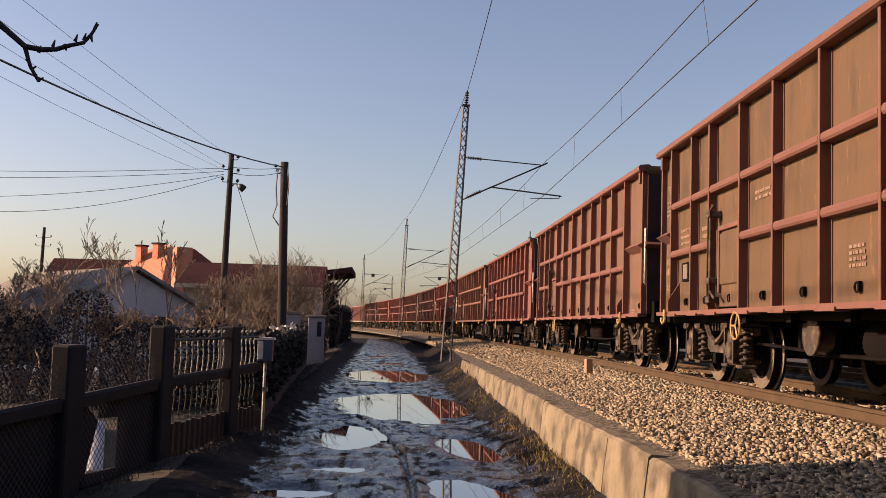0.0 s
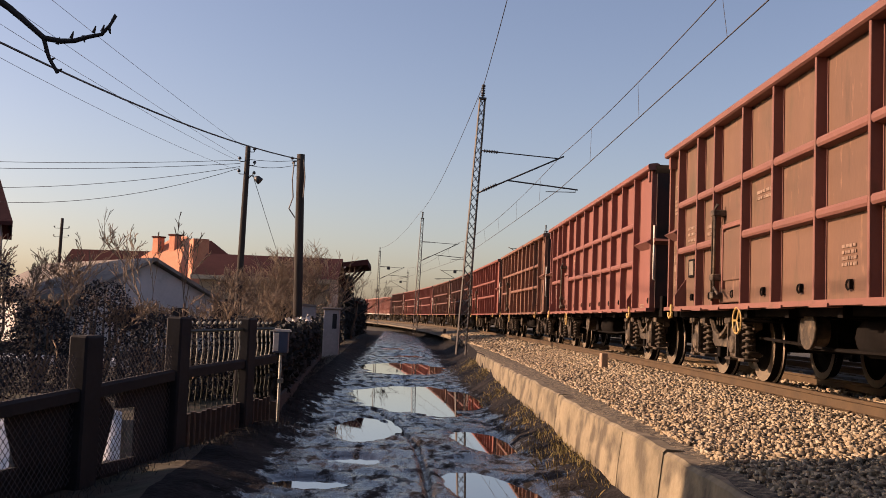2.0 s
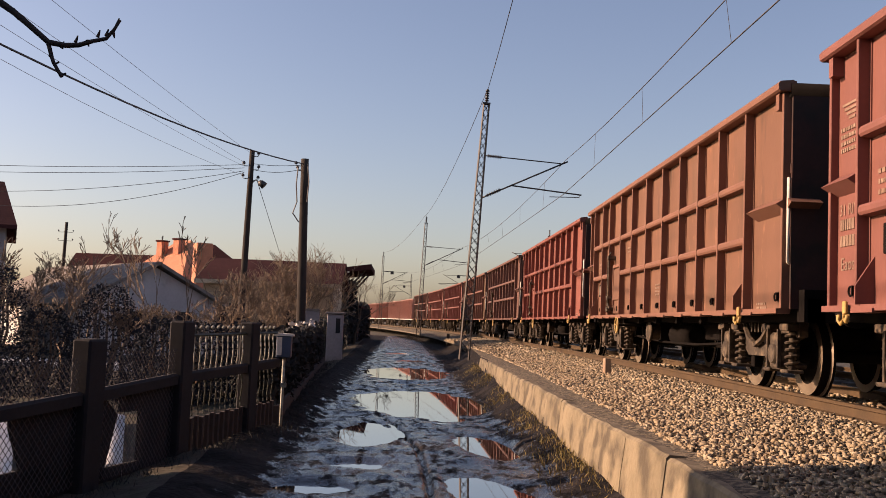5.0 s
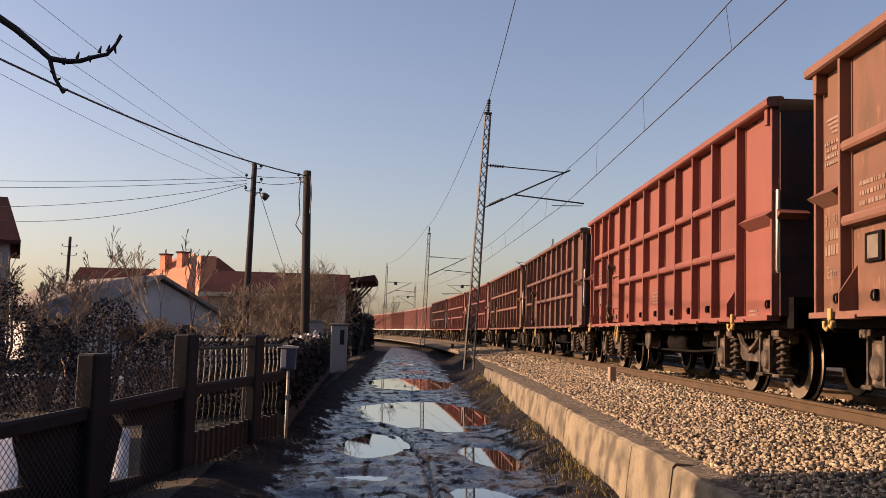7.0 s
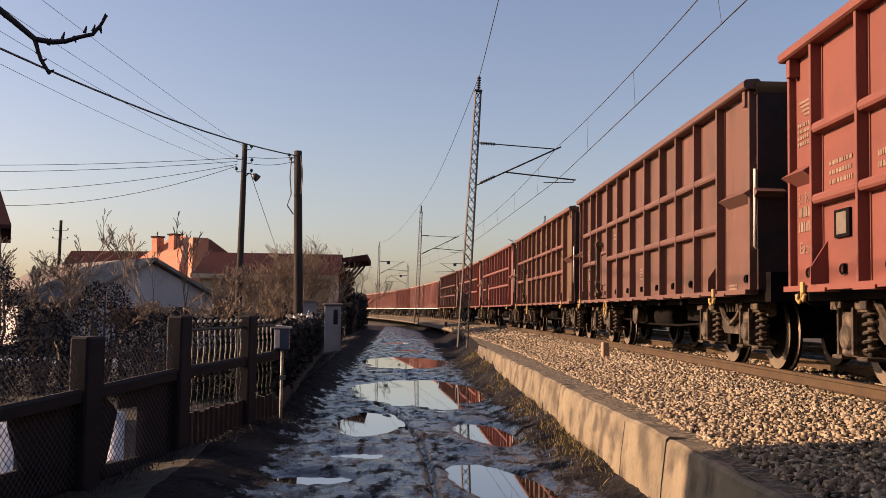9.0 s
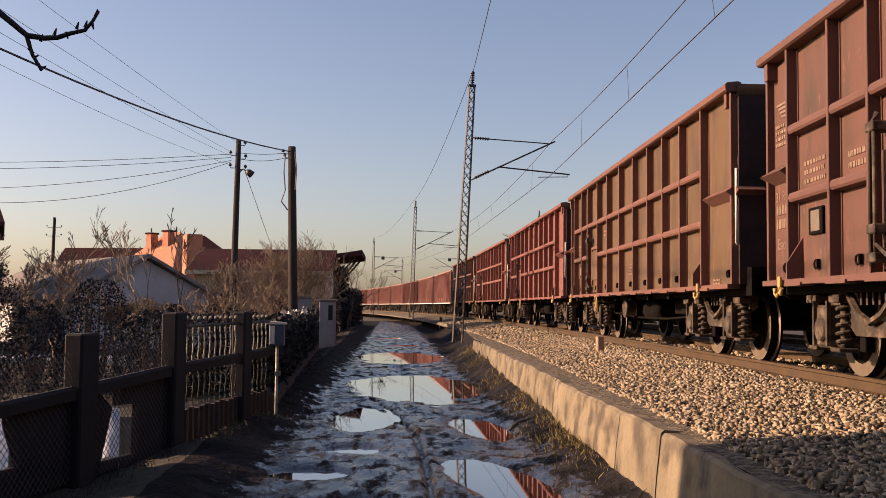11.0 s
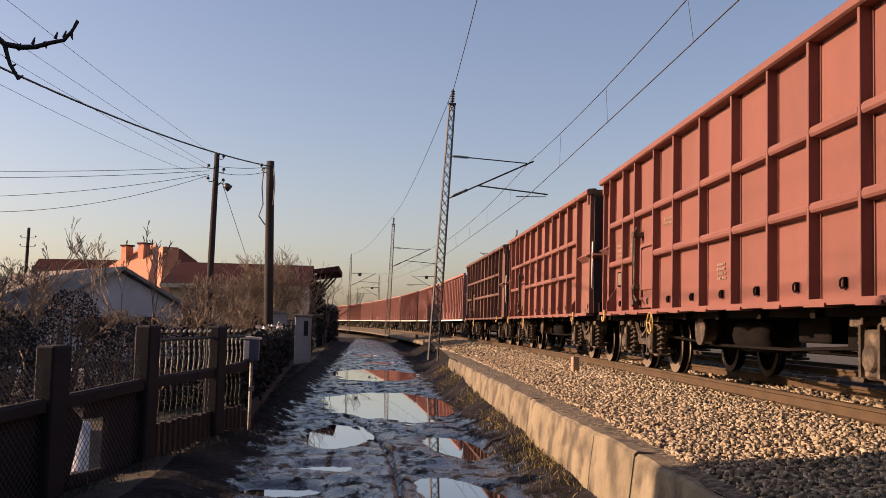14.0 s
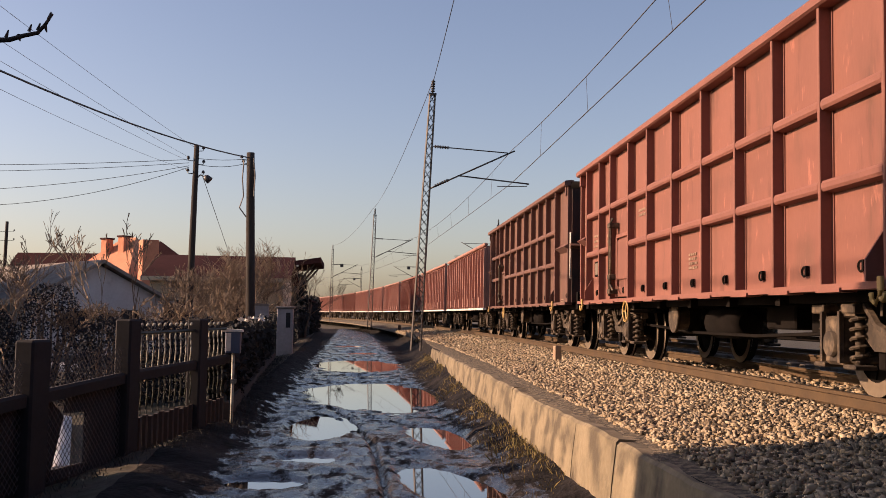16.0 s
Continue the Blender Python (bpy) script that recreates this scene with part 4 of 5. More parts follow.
wagons = []
first = {}
for i, colour in enumerate(TRAIN):
    kind = gondola if i < 10 else plain_wagon
    if kind not in first:
        w = kind(*PAINT[colour])
        first[kind] = (w, PAINT[colour])
    else:
        src, old = first[kind]
        w = copy_thing(src, pose(0, 0, 0))
        recolour(w, list(old), PAINT[colour])
    tagged(w, WAGON_LABEL[colour])
    wagons.append(w)


# ---- lane side: fence ----
def fence_x(y):
    return -1.7 - 0.22 * (14.2 - y)


def on_fence(y, z=0.0, inward=0.0):
    """A place on the fence line; its own x runs along the fence, y inwards to the garden."""
    return Matrix.Translation((fence_x(y) - inward, y, z)) @ pose(0, 0, 0, 0, 0, math.degrees(math.atan2(1, 0.22)))


garden_fence = thing("garden_fence", "garden fence of posts, rails, boards and wire mesh, wood coloured dark for shade", "fence")
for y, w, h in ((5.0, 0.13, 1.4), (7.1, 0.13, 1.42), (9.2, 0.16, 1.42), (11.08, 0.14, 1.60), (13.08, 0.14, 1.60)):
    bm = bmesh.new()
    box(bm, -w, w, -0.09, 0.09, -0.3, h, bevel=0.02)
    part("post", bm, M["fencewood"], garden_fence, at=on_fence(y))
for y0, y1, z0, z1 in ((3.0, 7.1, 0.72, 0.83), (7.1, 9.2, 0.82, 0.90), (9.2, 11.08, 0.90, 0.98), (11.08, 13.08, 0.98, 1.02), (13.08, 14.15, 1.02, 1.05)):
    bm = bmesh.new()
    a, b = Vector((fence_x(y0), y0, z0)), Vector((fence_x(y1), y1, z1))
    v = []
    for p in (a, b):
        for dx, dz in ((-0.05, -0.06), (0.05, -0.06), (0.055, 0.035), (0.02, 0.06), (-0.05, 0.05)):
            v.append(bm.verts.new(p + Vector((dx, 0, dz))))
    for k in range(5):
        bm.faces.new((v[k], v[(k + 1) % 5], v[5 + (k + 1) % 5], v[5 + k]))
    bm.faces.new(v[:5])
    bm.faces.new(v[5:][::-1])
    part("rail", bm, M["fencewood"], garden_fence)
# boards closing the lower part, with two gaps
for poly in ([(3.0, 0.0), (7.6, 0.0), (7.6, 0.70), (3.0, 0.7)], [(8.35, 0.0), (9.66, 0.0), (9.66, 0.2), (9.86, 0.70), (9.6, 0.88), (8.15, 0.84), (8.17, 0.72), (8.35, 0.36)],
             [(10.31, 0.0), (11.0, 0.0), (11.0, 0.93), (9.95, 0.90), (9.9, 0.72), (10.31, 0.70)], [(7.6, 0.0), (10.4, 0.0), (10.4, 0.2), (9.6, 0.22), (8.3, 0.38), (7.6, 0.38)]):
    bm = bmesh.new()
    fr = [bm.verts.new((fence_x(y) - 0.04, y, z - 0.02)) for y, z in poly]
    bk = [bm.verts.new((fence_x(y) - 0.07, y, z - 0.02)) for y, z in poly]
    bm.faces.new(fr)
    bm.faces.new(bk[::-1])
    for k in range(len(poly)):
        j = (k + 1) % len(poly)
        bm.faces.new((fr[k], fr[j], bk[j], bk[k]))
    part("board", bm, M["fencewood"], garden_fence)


def mesh_panel(y0, y1, z0, z1, pitch=0.075):
    """Diamond wire mesh between two posts."""
    bm = bmesh.new()
    ln, h = y1 - y0, z1 - z0
    n = int((ln + h) / pitch)
    for s in (1, -1):
        for k in range(n):
            c = k * pitch - (h if s > 0 else 0)
            u0, v0, u1, v1 = (c, 0.0, c + h, h) if s > 0 else (c, 0.0, c - h, h)
            t0, t1 = 0.0, 1.0
            for lim, sign in ((0.0, 1), (ln, -1)):
                du = u1 - u0
                f0, f1 = (u0 - lim) * sign, (u1 - lim) * sign
                if f0 < 0 and f1 < 0:
                    t0 = 2
                elif f0 < 0:
                    t0 = max(t0, (lim - u0) / du)
                elif f1 < 0:
                    t1 = min(t1, (lim - u0) / du)
            if t0 < t1:
                pa, pb = [(u0 + (u1 - u0) * t, v0 + (v1 - v0) * t) for t in (t0, t1)]
                tube(bm, [(fence_x(y0 + p[0]) + 0.01 * s * 0.3, y0 + p[0], z0 + p[1]) for p in (pa, pb)], 0.0035, 3, False)
    return bm


for y0, y1, z0, z1 in ((7.2, 9.1, 0.1, 1.25), (9.3, 11.0, 0.1, 1.3), (5.1, 7.0, 0.1, 1.25)):
    part("wire_mesh", mesh_panel(y0, y1, z0, z1), M["wire"], garden_fence, "thin diamond wire mesh")


def wavy_bar(h):
    bm = bmesh.new()
    tube(bm, [(0.035 * math.sin(k * 0.75), 0.02 * math.sin(k * 0.75), h * k / 12) for k in range(13)], 0.010, 5)
    return finish(bm, "wavy_bar")


# upper bars carry the glint colour, lower copies are coloured dark as shaded
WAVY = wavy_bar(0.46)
WAVY.materials.append(M["ironglint"])
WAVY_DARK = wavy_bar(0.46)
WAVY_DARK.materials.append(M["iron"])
iron_fence = thing("iron_fence", "wrought-iron fence with wavy bars and ball tips on a plinth", "fence")
bm = bmesh.new()
tube(bm, [(fence_x(11.1), 11.1, 1.44), (fence_x(14.1), 14.1, 1.46)], 0.018, 4)
tube(bm, [(fence_x(11.1), 11.1, 0.98), (fence_x(14.1), 14.1, 0.98)], 0.018, 4)
part("cross_rail", bm, M["iron"], iron_fence)
ball = bmesh.new()
bmesh.ops.create_icosphere(ball, subdivisions=1, radius=0.024)
ball = finish(ball, "ball_tip")
ball.materials.append(M["ironglint"])
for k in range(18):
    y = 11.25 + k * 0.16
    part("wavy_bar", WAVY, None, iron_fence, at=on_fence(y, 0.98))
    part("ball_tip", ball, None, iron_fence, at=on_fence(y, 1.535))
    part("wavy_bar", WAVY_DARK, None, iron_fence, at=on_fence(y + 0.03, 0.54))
for y0, y1 in ((11.2, 13.0), (13.2, 14.1)):
    n = int((y1 - y0) / 0.14)
    for k in range(n):
        q = y0 + (y1 - y0) * (k + 0.5) / n
        bm = bmesh.new()
        box(bm, fence_x(q) - 0.02, fence_x(q) + 0.02, q - 0.055, q + 0.055, 0.03, 0.50 + 0.012 * (k % 3))
        part("plinth_board", bm, M["rust"], iron_fence)

# mail box on a pipe
mb = thing("mail_box", "small blue sheet-metal box on a thin pipe", "mail box", at=pose(-1.62, 14.2, 0.0))
bm = bmesh.new()
tube(bm, [(0, 0, -0.2), (0, 0, 1.15)], 0.022, 8)
box(bm, -0.07, 0.07, -0.07, 0.07, 0.0, 0.02)
box(bm, -0.03, 0.05, -0.03, 0.03, 0.70, 0.76)
part("pipe", bm, M["ironglint"], mb)
bm = bmesh.new()
box(bm, -0.11, 0.10, -0.07, 0.07, 1.12, 1.42, bevel=0.01)
part("case", bm, M["blue"], mb)
bm = bmesh.new()
prism(bm, [(-0.15, 1.42), (0.13, 1.42), (0.12, 1.45), (-0.13, 1.46)], 1, -0.09, 0.09)
part("lid", bm, M["white"], mb)
bm = bmesh.new()
box(bm, -0.10, -0.03, -0.082, -0.072, 1.15, 1.40)
part("notice", bm, M["white"], mb, "pale paper notice")

# low wall and steps behind the mail box
def hedge_x(y):
    return -1.78 - (y - 14.4) * 0.045


low_wall = thing("low_wall", "low brown rendered wall under the hedge", "wall", kind="structure")
for y0, y1, h in ((14.4, 17.0, 0.42), (17.0, 20.0, 0.34), (20.0, 24.0, 0.3), (24.0, 29.0, 0.3), (29.0, 36.0, 0.3)):
    bm = bmesh.new()
    a, b = hedge_x(y0) + 0.1, hedge_x(y1 - 0.02) + 0.1
    v = [bm.verts.new(p) for p in ((a, y0, -0.2), (b, y1 - 0.02, -0.2), (b, y1 - 0.02, h), (a, y0, h), (a - 0.25, y0, -0.2), (b - 0.25, y1 - 0.02, -0.2),
                                   (b - 0.25, y1 - 0.02, h), (a - 0.25, y0, h))]
    for f in ((0, 1, 2, 3), (4, 7, 6, 5), (3, 2, 6, 7), (0, 3, 7, 4), (1, 5, 6, 2)):
        bm.faces.new([v[i] for i in f])
    part("wall_block", bm, M["rust"], low_wall)


def leaf_cloud(name, points, size, material, seed, jitter=0.1):
    """Many small leaves round the given places, in one mesh."""
    r = np.random.default_rng(seed)
    p = np.array(points) + r.normal(0, jitter, (len(points), 3))
    n = len(p)
    a = r.normal(0, 1, (n, 3))
    a /= np.linalg.norm(a, axis=1)[:, None]
    b = np.cross(a, r.normal(0, 1, (n, 3)))
    b /= np.linalg.norm(b, axis=1)[:, None]
    s = size * r.uniform(0.6, 1.4, (n, 1))
    v = np.stack([p - a * s, p + b * s * 0.5, p + a * s, p - b * s * 0.5], 1).reshape(-1, 3)
    return mesh_np(name, v.tolist(), np.arange(n * 4).reshape(-1, 4).tolist(), material)


rnd = random.Random(11)
pts = []
for k in range(9000):
    y = 14.5 + 21.5 * rnd.random() ** 1.4
    top = 1.40 + 0.005 * (y - 14.5) + 0.07 * math.sin(y * 2.3)
    pts.append((hedge_x(y) - 0.12 + rnd.uniform(-0.22, 0.18), y, rnd.uniform(0.3, top)))
hedge = thing("hedge", "dark dense trimmed hedge along the lane", "hedge")
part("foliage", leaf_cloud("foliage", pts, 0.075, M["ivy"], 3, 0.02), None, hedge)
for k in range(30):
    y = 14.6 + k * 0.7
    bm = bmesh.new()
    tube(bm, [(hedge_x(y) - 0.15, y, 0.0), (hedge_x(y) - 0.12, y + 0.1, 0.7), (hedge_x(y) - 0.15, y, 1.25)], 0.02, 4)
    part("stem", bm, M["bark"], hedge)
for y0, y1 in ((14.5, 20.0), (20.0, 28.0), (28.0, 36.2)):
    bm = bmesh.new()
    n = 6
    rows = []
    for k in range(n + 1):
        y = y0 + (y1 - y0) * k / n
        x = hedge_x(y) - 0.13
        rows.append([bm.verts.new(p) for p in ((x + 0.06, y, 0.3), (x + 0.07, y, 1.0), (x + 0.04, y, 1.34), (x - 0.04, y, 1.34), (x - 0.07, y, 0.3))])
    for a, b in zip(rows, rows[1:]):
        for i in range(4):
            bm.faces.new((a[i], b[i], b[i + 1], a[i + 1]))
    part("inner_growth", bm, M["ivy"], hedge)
pts = [(hedge_x(y) - 0.1 + rnd.uniform(-0.1, 0.12), y, 1.46 + rnd.uniform(-0.04, 0.12)) for y in [rnd.uniform(20.0, 29.0) for _ in range(130)]]
flowers = solid("pale_blossoms", leaf_cloud("pale_blossoms", pts, 0.06, M["white"], 5, 0.03), None, "pale dry blossoms on top of the hedge", "flowers", kind="stuff")

# ---- gate ----
gate = thing("gate_pillar", "grey rendered gate pillar with a dark slot", "pillar", at=pose(-2.42, 37.3, 0))
bm = bmesh.new()
box(bm, -0.29, 0.29, -0.29, 0.29, -0.2, 1.85, bevel=0.02)
part("shaft", bm, M["greywall"], gate)
bm = bmesh.new()
box(bm, -0.35, 0.35, -0.35, 0.35, 1.85, 1.93, bevel=0.02)
part("cap", bm, M["slate"], gate)
bm = bmesh.new()
box(bm, 0.04, 0.2, -0.305, -0.285, 1.15, 1.7)
part("slot", bm, M["window"], gate)
gt = thing("garden_gate", "narrow black iron bar gate", "gate", at=pose(-2.98, 37.2, 0))
for k in range(5):
    bm = bmesh.new()
    tube(bm, [(-0.2 + k * 0.1, 0, 0.15), (-0.2 + k * 0.1, 0, 1.75)], 0.012, 4)
    part("bar", bm, M["iron"], gt)
bm = bmesh.new()
for z in (0.2, 0.6, 1.0, 1.35, 1.7):
    tube(bm, [(-0.24, 0, z), (0.24, 0, z)], 0.014, 4)
tube(bm, [(-0.24, 0, 0.0), (-0.24, 0, 1.8)], 0.02, 4)
part("gate_frame", bm, M["iron"], gt)
mc = thing("meter_cabinet", "pale grey meter cabinet on a dark base", "cabinet", at=pose(-3.1, 35.2, 0))
bm = bmesh.new()
box(bm, -0.24, 0.24, -0.15, 0.15, 1.1, 1.93, bevel=0.015)
part("case", bm, M["greywall"], mc)
bm = bmesh.new()
prism(bm, [(-0.28, 1.93), (0.28, 1.93), (0.2, 2.0), (-0.2, 2.0)], 1, -0.18, 0.18)
part("roof", bm, M["slate"], mc)
bm = bmesh.new()
box(bm, -0.03, 0.03, -0.165, -0.15, 1.45, 1.53)
part("lock", bm, M["black"], mc)
bm = bmesh.new()
box(bm, -0.22, 0.22, -0.13, 0.13, -0.2, 1.1)
part("base", bm, M["darkwood"], mc)


# ---- houses ----
def house(name, at, length, width, eave, ridge, wall_m, roof_m, label, windows=(), chimneys=(), over=0.35, hip=0.0, trim=None):
    """Gabled or hipped house: ridge along its own x, front at -y."""
    h = thing(name, label, "house", at=at)
    l2, w2 = length / 2, width / 2
    bm = bmesh.new()
    ridge_l = l2 - hip
    top = eave if hip else ridge - 0.08
    base = [(-l2, -w2), (l2, -w2), (l2, w2), (-l2, w2)]
    lo = [bm.verts.new((x, y, -0.3)) for x, y in base]
    hi = [bm.verts.new((x, y, eave)) for x, y in base]
    for k in range(4):
        j = (k + 1) % 4
        bm.faces.new((lo[k], lo[j], hi[j], hi[k]))
    if not hip:
        ra, rb = bm.verts.new((-l2, 0, top)), bm.verts.new((l2, 0, top))
        bm.faces.new((hi[1], hi[2], rb))
        bm.faces.new((hi[3], hi[0], ra))
    part("wall", bm, wall_m, h)
    slope = (ridge - eave) / w2
    e = eave - over * slope
    for s in (-1, 1):
        bm = bmesh.new()
        q = [(-l2 - over, s * (w2 + over), e), (l2 + over, s * (w2 + over), e), (ridge_l + (0 if hip else over), 0, ridge), (-ridge_l - (0 if hip else over), 0, ridge)]
        a = [bm.verts.new(p) for p in q]
        b = [bm.verts.new((p[0], p[1], p[2] + 0.13)) for p in q]
        bm.faces.new(a)
        bm.faces.new(b[::-1])
        for k in range(4):
            j = (k + 1) % 4
            bm.faces.new((a[k], a[j], b[j], b[k]))
        part("roof_slope", bm, roof_m, h)
        if hip:
            bm = bmesh.new()
            q = [(s * (l2 + over), -w2 - over, e), (s * (l2 + over), w2 + over, e), (s * ridge_l, 0, ridge)]
            a = [bm.verts.new(p) for p in q]
            b = [bm.verts.new((p[0], p[1], p[2] + 0.13)) for p in q]
            bm.faces.new(a)
            bm.faces.new(b[::-1])
            for k in range(3):
                j = (k + 1) % 3
                bm.faces.new((a[k], a[j], b[j], b[k]))
            part("roof_hip", bm, roof_m, h)
    if trim:
        bm = bmesh.new()
        box(bm, -l2 - over, l2 + over, -w2 - over - 0.06, -w2 - over + 0.0, e - 0.04, e + 0.15)
        part("gutter_board", bm, trim, h)
    for face, u, z, w, hh in windows:
        win = new("window")
        win.parent = h
        m = {"front": pose(u, -w2, z), "right": pose(l2, u, z, 0, 0, 90), "left": pose(-l2, u, z, 0, 0, -90)}[face]
        win.matrix_basis = m
        bm = bmesh.new()
        for x0, x1, z0, z1 in ((-w / 2, w / 2, 0, 0.07), (-w / 2, w / 2, hh - 0.07, hh), (-w / 2, -w / 2 + 0.07, 0.07, hh - 0.07), (w / 2 - 0.07, w / 2, 0.07, hh - 0.07),
                               (-0.03, 0.03, 0.07, hh - 0.07)):
            box(bm, x0, x1, -0.05, 0.02, z0, z1)
        part("window_frame", bm, M["darkwood"], win)
        bm = bmesh.new()
        box(bm, -w / 2 + 0.07, w / 2 - 0.07, -0.015, 0.0, 0.07, hh - 0.07)
        part("pane", bm, M["window"], win)
    for x, y, z0, z1, s in chimneys:
        c = new("chimney")
        c.parent = h
        bm = bmesh.new()
        box(bm, x - s, x + s, y - s, y + s, z0, z1 - 0.12)
        part("shaft", bm, M["brick"], c)
        bm = bmesh.new()
        box(bm, x - s - 0.08, x + s + 0.08, y - s - 0.08, y + s + 0.08, z1 - 0.12, z1, bevel=0.02)
        part("cap", bm, M["darktile"], c)
    return h


# white cottage, gable towards the lane
A1 = math.degrees(math.atan2(-0.8, 0.6))
house("cottage", pose(-12.8, 42.3, 0, 0, 0, A1), 12.0, 5.2, 2.05, 3.4, M["plaster"], M["slate"], "low whitewashed cottage with a grey corrugated roof",
      [("right", -0.6, 0.8, 0.9, 0.85), ("right", 1.2, 0.7, 0.7, 1.0), ("front", 1.0, 0.9, 0.8, 0.9)], trim=M["white"])
# orange-tiled house behind
house("tiled_house", pose(-16.4, 75, 0, 0, 0, -38), 10.0, 9.0, 2.5, 6.9, M["brick"], M["tile"], "house with an orange tiled roof and brick chimneys",
      [("front", -3, 1.0, 1.2, 1.3), ("front", 2, 1.0, 1.2, 1.3)], [(-1.0, -1.2, 4.9, 6.95, 0.3), (0.5, -0.9, 5.2, 7.1, 0.3)], hip=4.3)
bm = bmesh.new()
box(bm, -0.55, 0.55, -0.6, 0.6, 0.0, 6.5, bevel=0.03)
solid("brick_tower", bm, M["brick"], "square orange brick stair tower beside the tiled roof", "tower", at=pose(-13.9, 69.5, 0, 0, 0, 25))
house("hipped_house", pose(-14.7, 77.5, 0, 0, 0, 4), 7.6, 7.6, 4.1, 6.85, M["brick"], M["darktile"], "dark red hipped roof beside the orange house", hip=3.7)
# long house with the red roof
house("long_house", pose(-6.15, 49.5, 0, 0, 0, 0), 6.0, 6.5, 3.22, 4.3, M["cream"], M["darktile"], "long cream house with a dark red tiled roof",
      [("front", -1.8, 1.0, 1.1, 1.2), ("front", 1.2, 1.0, 1.1, 1.2)], trim=M["cream"])
# canopy and outhouse by the lane
oh = thing("outhouse", "dark timber outhouse with a raised sloping canopy", "outhouse")
bm = bmesh.new()
box(bm, -8.5, -3.75, 62.0, 70.0, -0.2, 4.3)
part("wall", bm, M["darkwood"], oh)
bm = bmesh.new()
box(bm, -6.5, -3.0, 70.0, 84.0, -0.2, 2.5)
part("shed_wall", bm, M["darkwood"], oh)
bm = bmesh.new()
prism(bm, [(-6.6, 3.0), (-2.8, 2.5), (-2.8, 2.64), (-6.6, 3.15)], 1, 70.02, 84.3)
part("shed_roof", bm, M["darktile"], oh)
bm = bmesh.new()
prism(bm, [(-6.6, 4.1), (-1.9, 4.72), (-1.9, 5.05), (-6.6, 4.3)], 1, 60.0, 68.0)
part("canopy", bm, M["darktile"], oh)
bm = bmesh.new()
prism(bm, [(-6.6, 4.02), (-3.2, 4.47), (-3.2, 4.56), (-6.6, 4.11)], 1, 59.85, 59.99)
part("barge_board", bm, M["white"], oh, "pale barge board")
for y in (60.5, 64, 67.5):
    bm = bmesh.new()
    tube(bm, [(-3.7, y, 3.0), (-2.3, y, 4.65)], 0.06, 4)
    part("strut", bm, M["darkwood"], oh)
pts = []
for k in range(5200):
    y = 60.0 + 25 * rnd.random() ** 1.3
    hmax = 4.2 if y < 69 else 2.9
    z = hmax * rnd.random()
    pts.append((-3.55 + (y - 60) * 0.03 + rnd.uniform(-0.4, 0.25), y, z))
ivy = thing("climbing_ivy", "dark ivy covering the outhouse wall", "plant")
part("foliage", leaf_cloud("foliage", pts, 0.16, M["ivy"], 8, 0.05), None, ivy)
pts = []
for k in range(4200):
    y = 38.2 + 23 * rnd.random() ** 1.2
    pts.append((-2.75 - (y - 38) * 0.03 + rnd.uniform(-0.3, 0.25), y, rnd.uniform(0.05, 1.55 + 0.12 * math.sin(y * 1.7))))
rough_hedge = thing("rough_hedge", "overgrown dark hedge beyond the gate", "hedge")
part("foliage", leaf_cloud("foliage", pts, 0.10, M["ivy"], 9, 0.05), None, rough_hedge)
for k in range(30):
    y = 38.4 + k * 0.75
    bm = bmesh.new()
    tube(bm, [(-2.8 - (y - 38) * 0.03, y, 0.0), (-2.75 - (y - 38) * 0.03, y + 0.1, 0.8), (-2.8 - (y - 38) * 0.03, y, 1.35)], 0.025, 4)
    part("stem", bm, M["bark"], rough_hedge)
# steep-roofed house by the left
house("steep_house", pose(-19.66, 36.29, 0, 0, 0, 21), 10.0, 8.0, 4.42, 6.2, M["greywall"], M["darktile"], "pale house with a steep dark red roof", [("front", 3.2, 1.2, 1.0, 1.3)], hip=0.2)
house("far_house", pose(-26.0, 92, 0, 0, 0, -10), 7.6, 8, 3.2, 6.6, M["plaster"], M["darktile"], "distant house with a dark tiled roof", [("front", 0, 1, 1.2, 1.2)])
house("far_house", pose(-34.1, 72, 0, 0, 0, 8), 4.4, 8, 2.8, 5.0, M["plaster"], M["darktile"], "distant low house behind bare trees", [("front", 0, 1, 1.2, 1.2)])
# unseen house added beside the camera, so that its shadow falls over the lane
house("neighbour_house", pose(-14.2, 1.2, 0, 0, 0, 90), 15.5, 8.0, 6.6, 9.4, M["plaster"], M["darktile"], "tall unseen house added to shade the lane",
      [("front", -3, 1.0, 1.2, 1.3), ("front", 2, 1.0, 1.2, 1.3)])


# unseen tall dark screen, added behind the camera to block low sky light
bm = bmesh.new()
rows = []
for k in range(41):
    x = -60 + 3 * k
    top = 8.5 + 1.5 * math.sin(k * 1.7) + 0.8 * math.sin(k * 4.1)
    rows.append([bm.verts.new(p) for p in ((x, -24, -0.3), (x, -24.3, top * 0.6), (x, -25, top), (x, -27, top - 1), (x, -28, -0.3))])
for a, b in zip(rows, rows[1:]):
    for i in range(4):
        bm.faces.new((a[i], b[i], b[i + 1], a[i + 1]))
solid("tree_belt", bm, M["ivy"], "unseen dark screen behind the lane, added to block low sky light", "hedge", kind="structure")


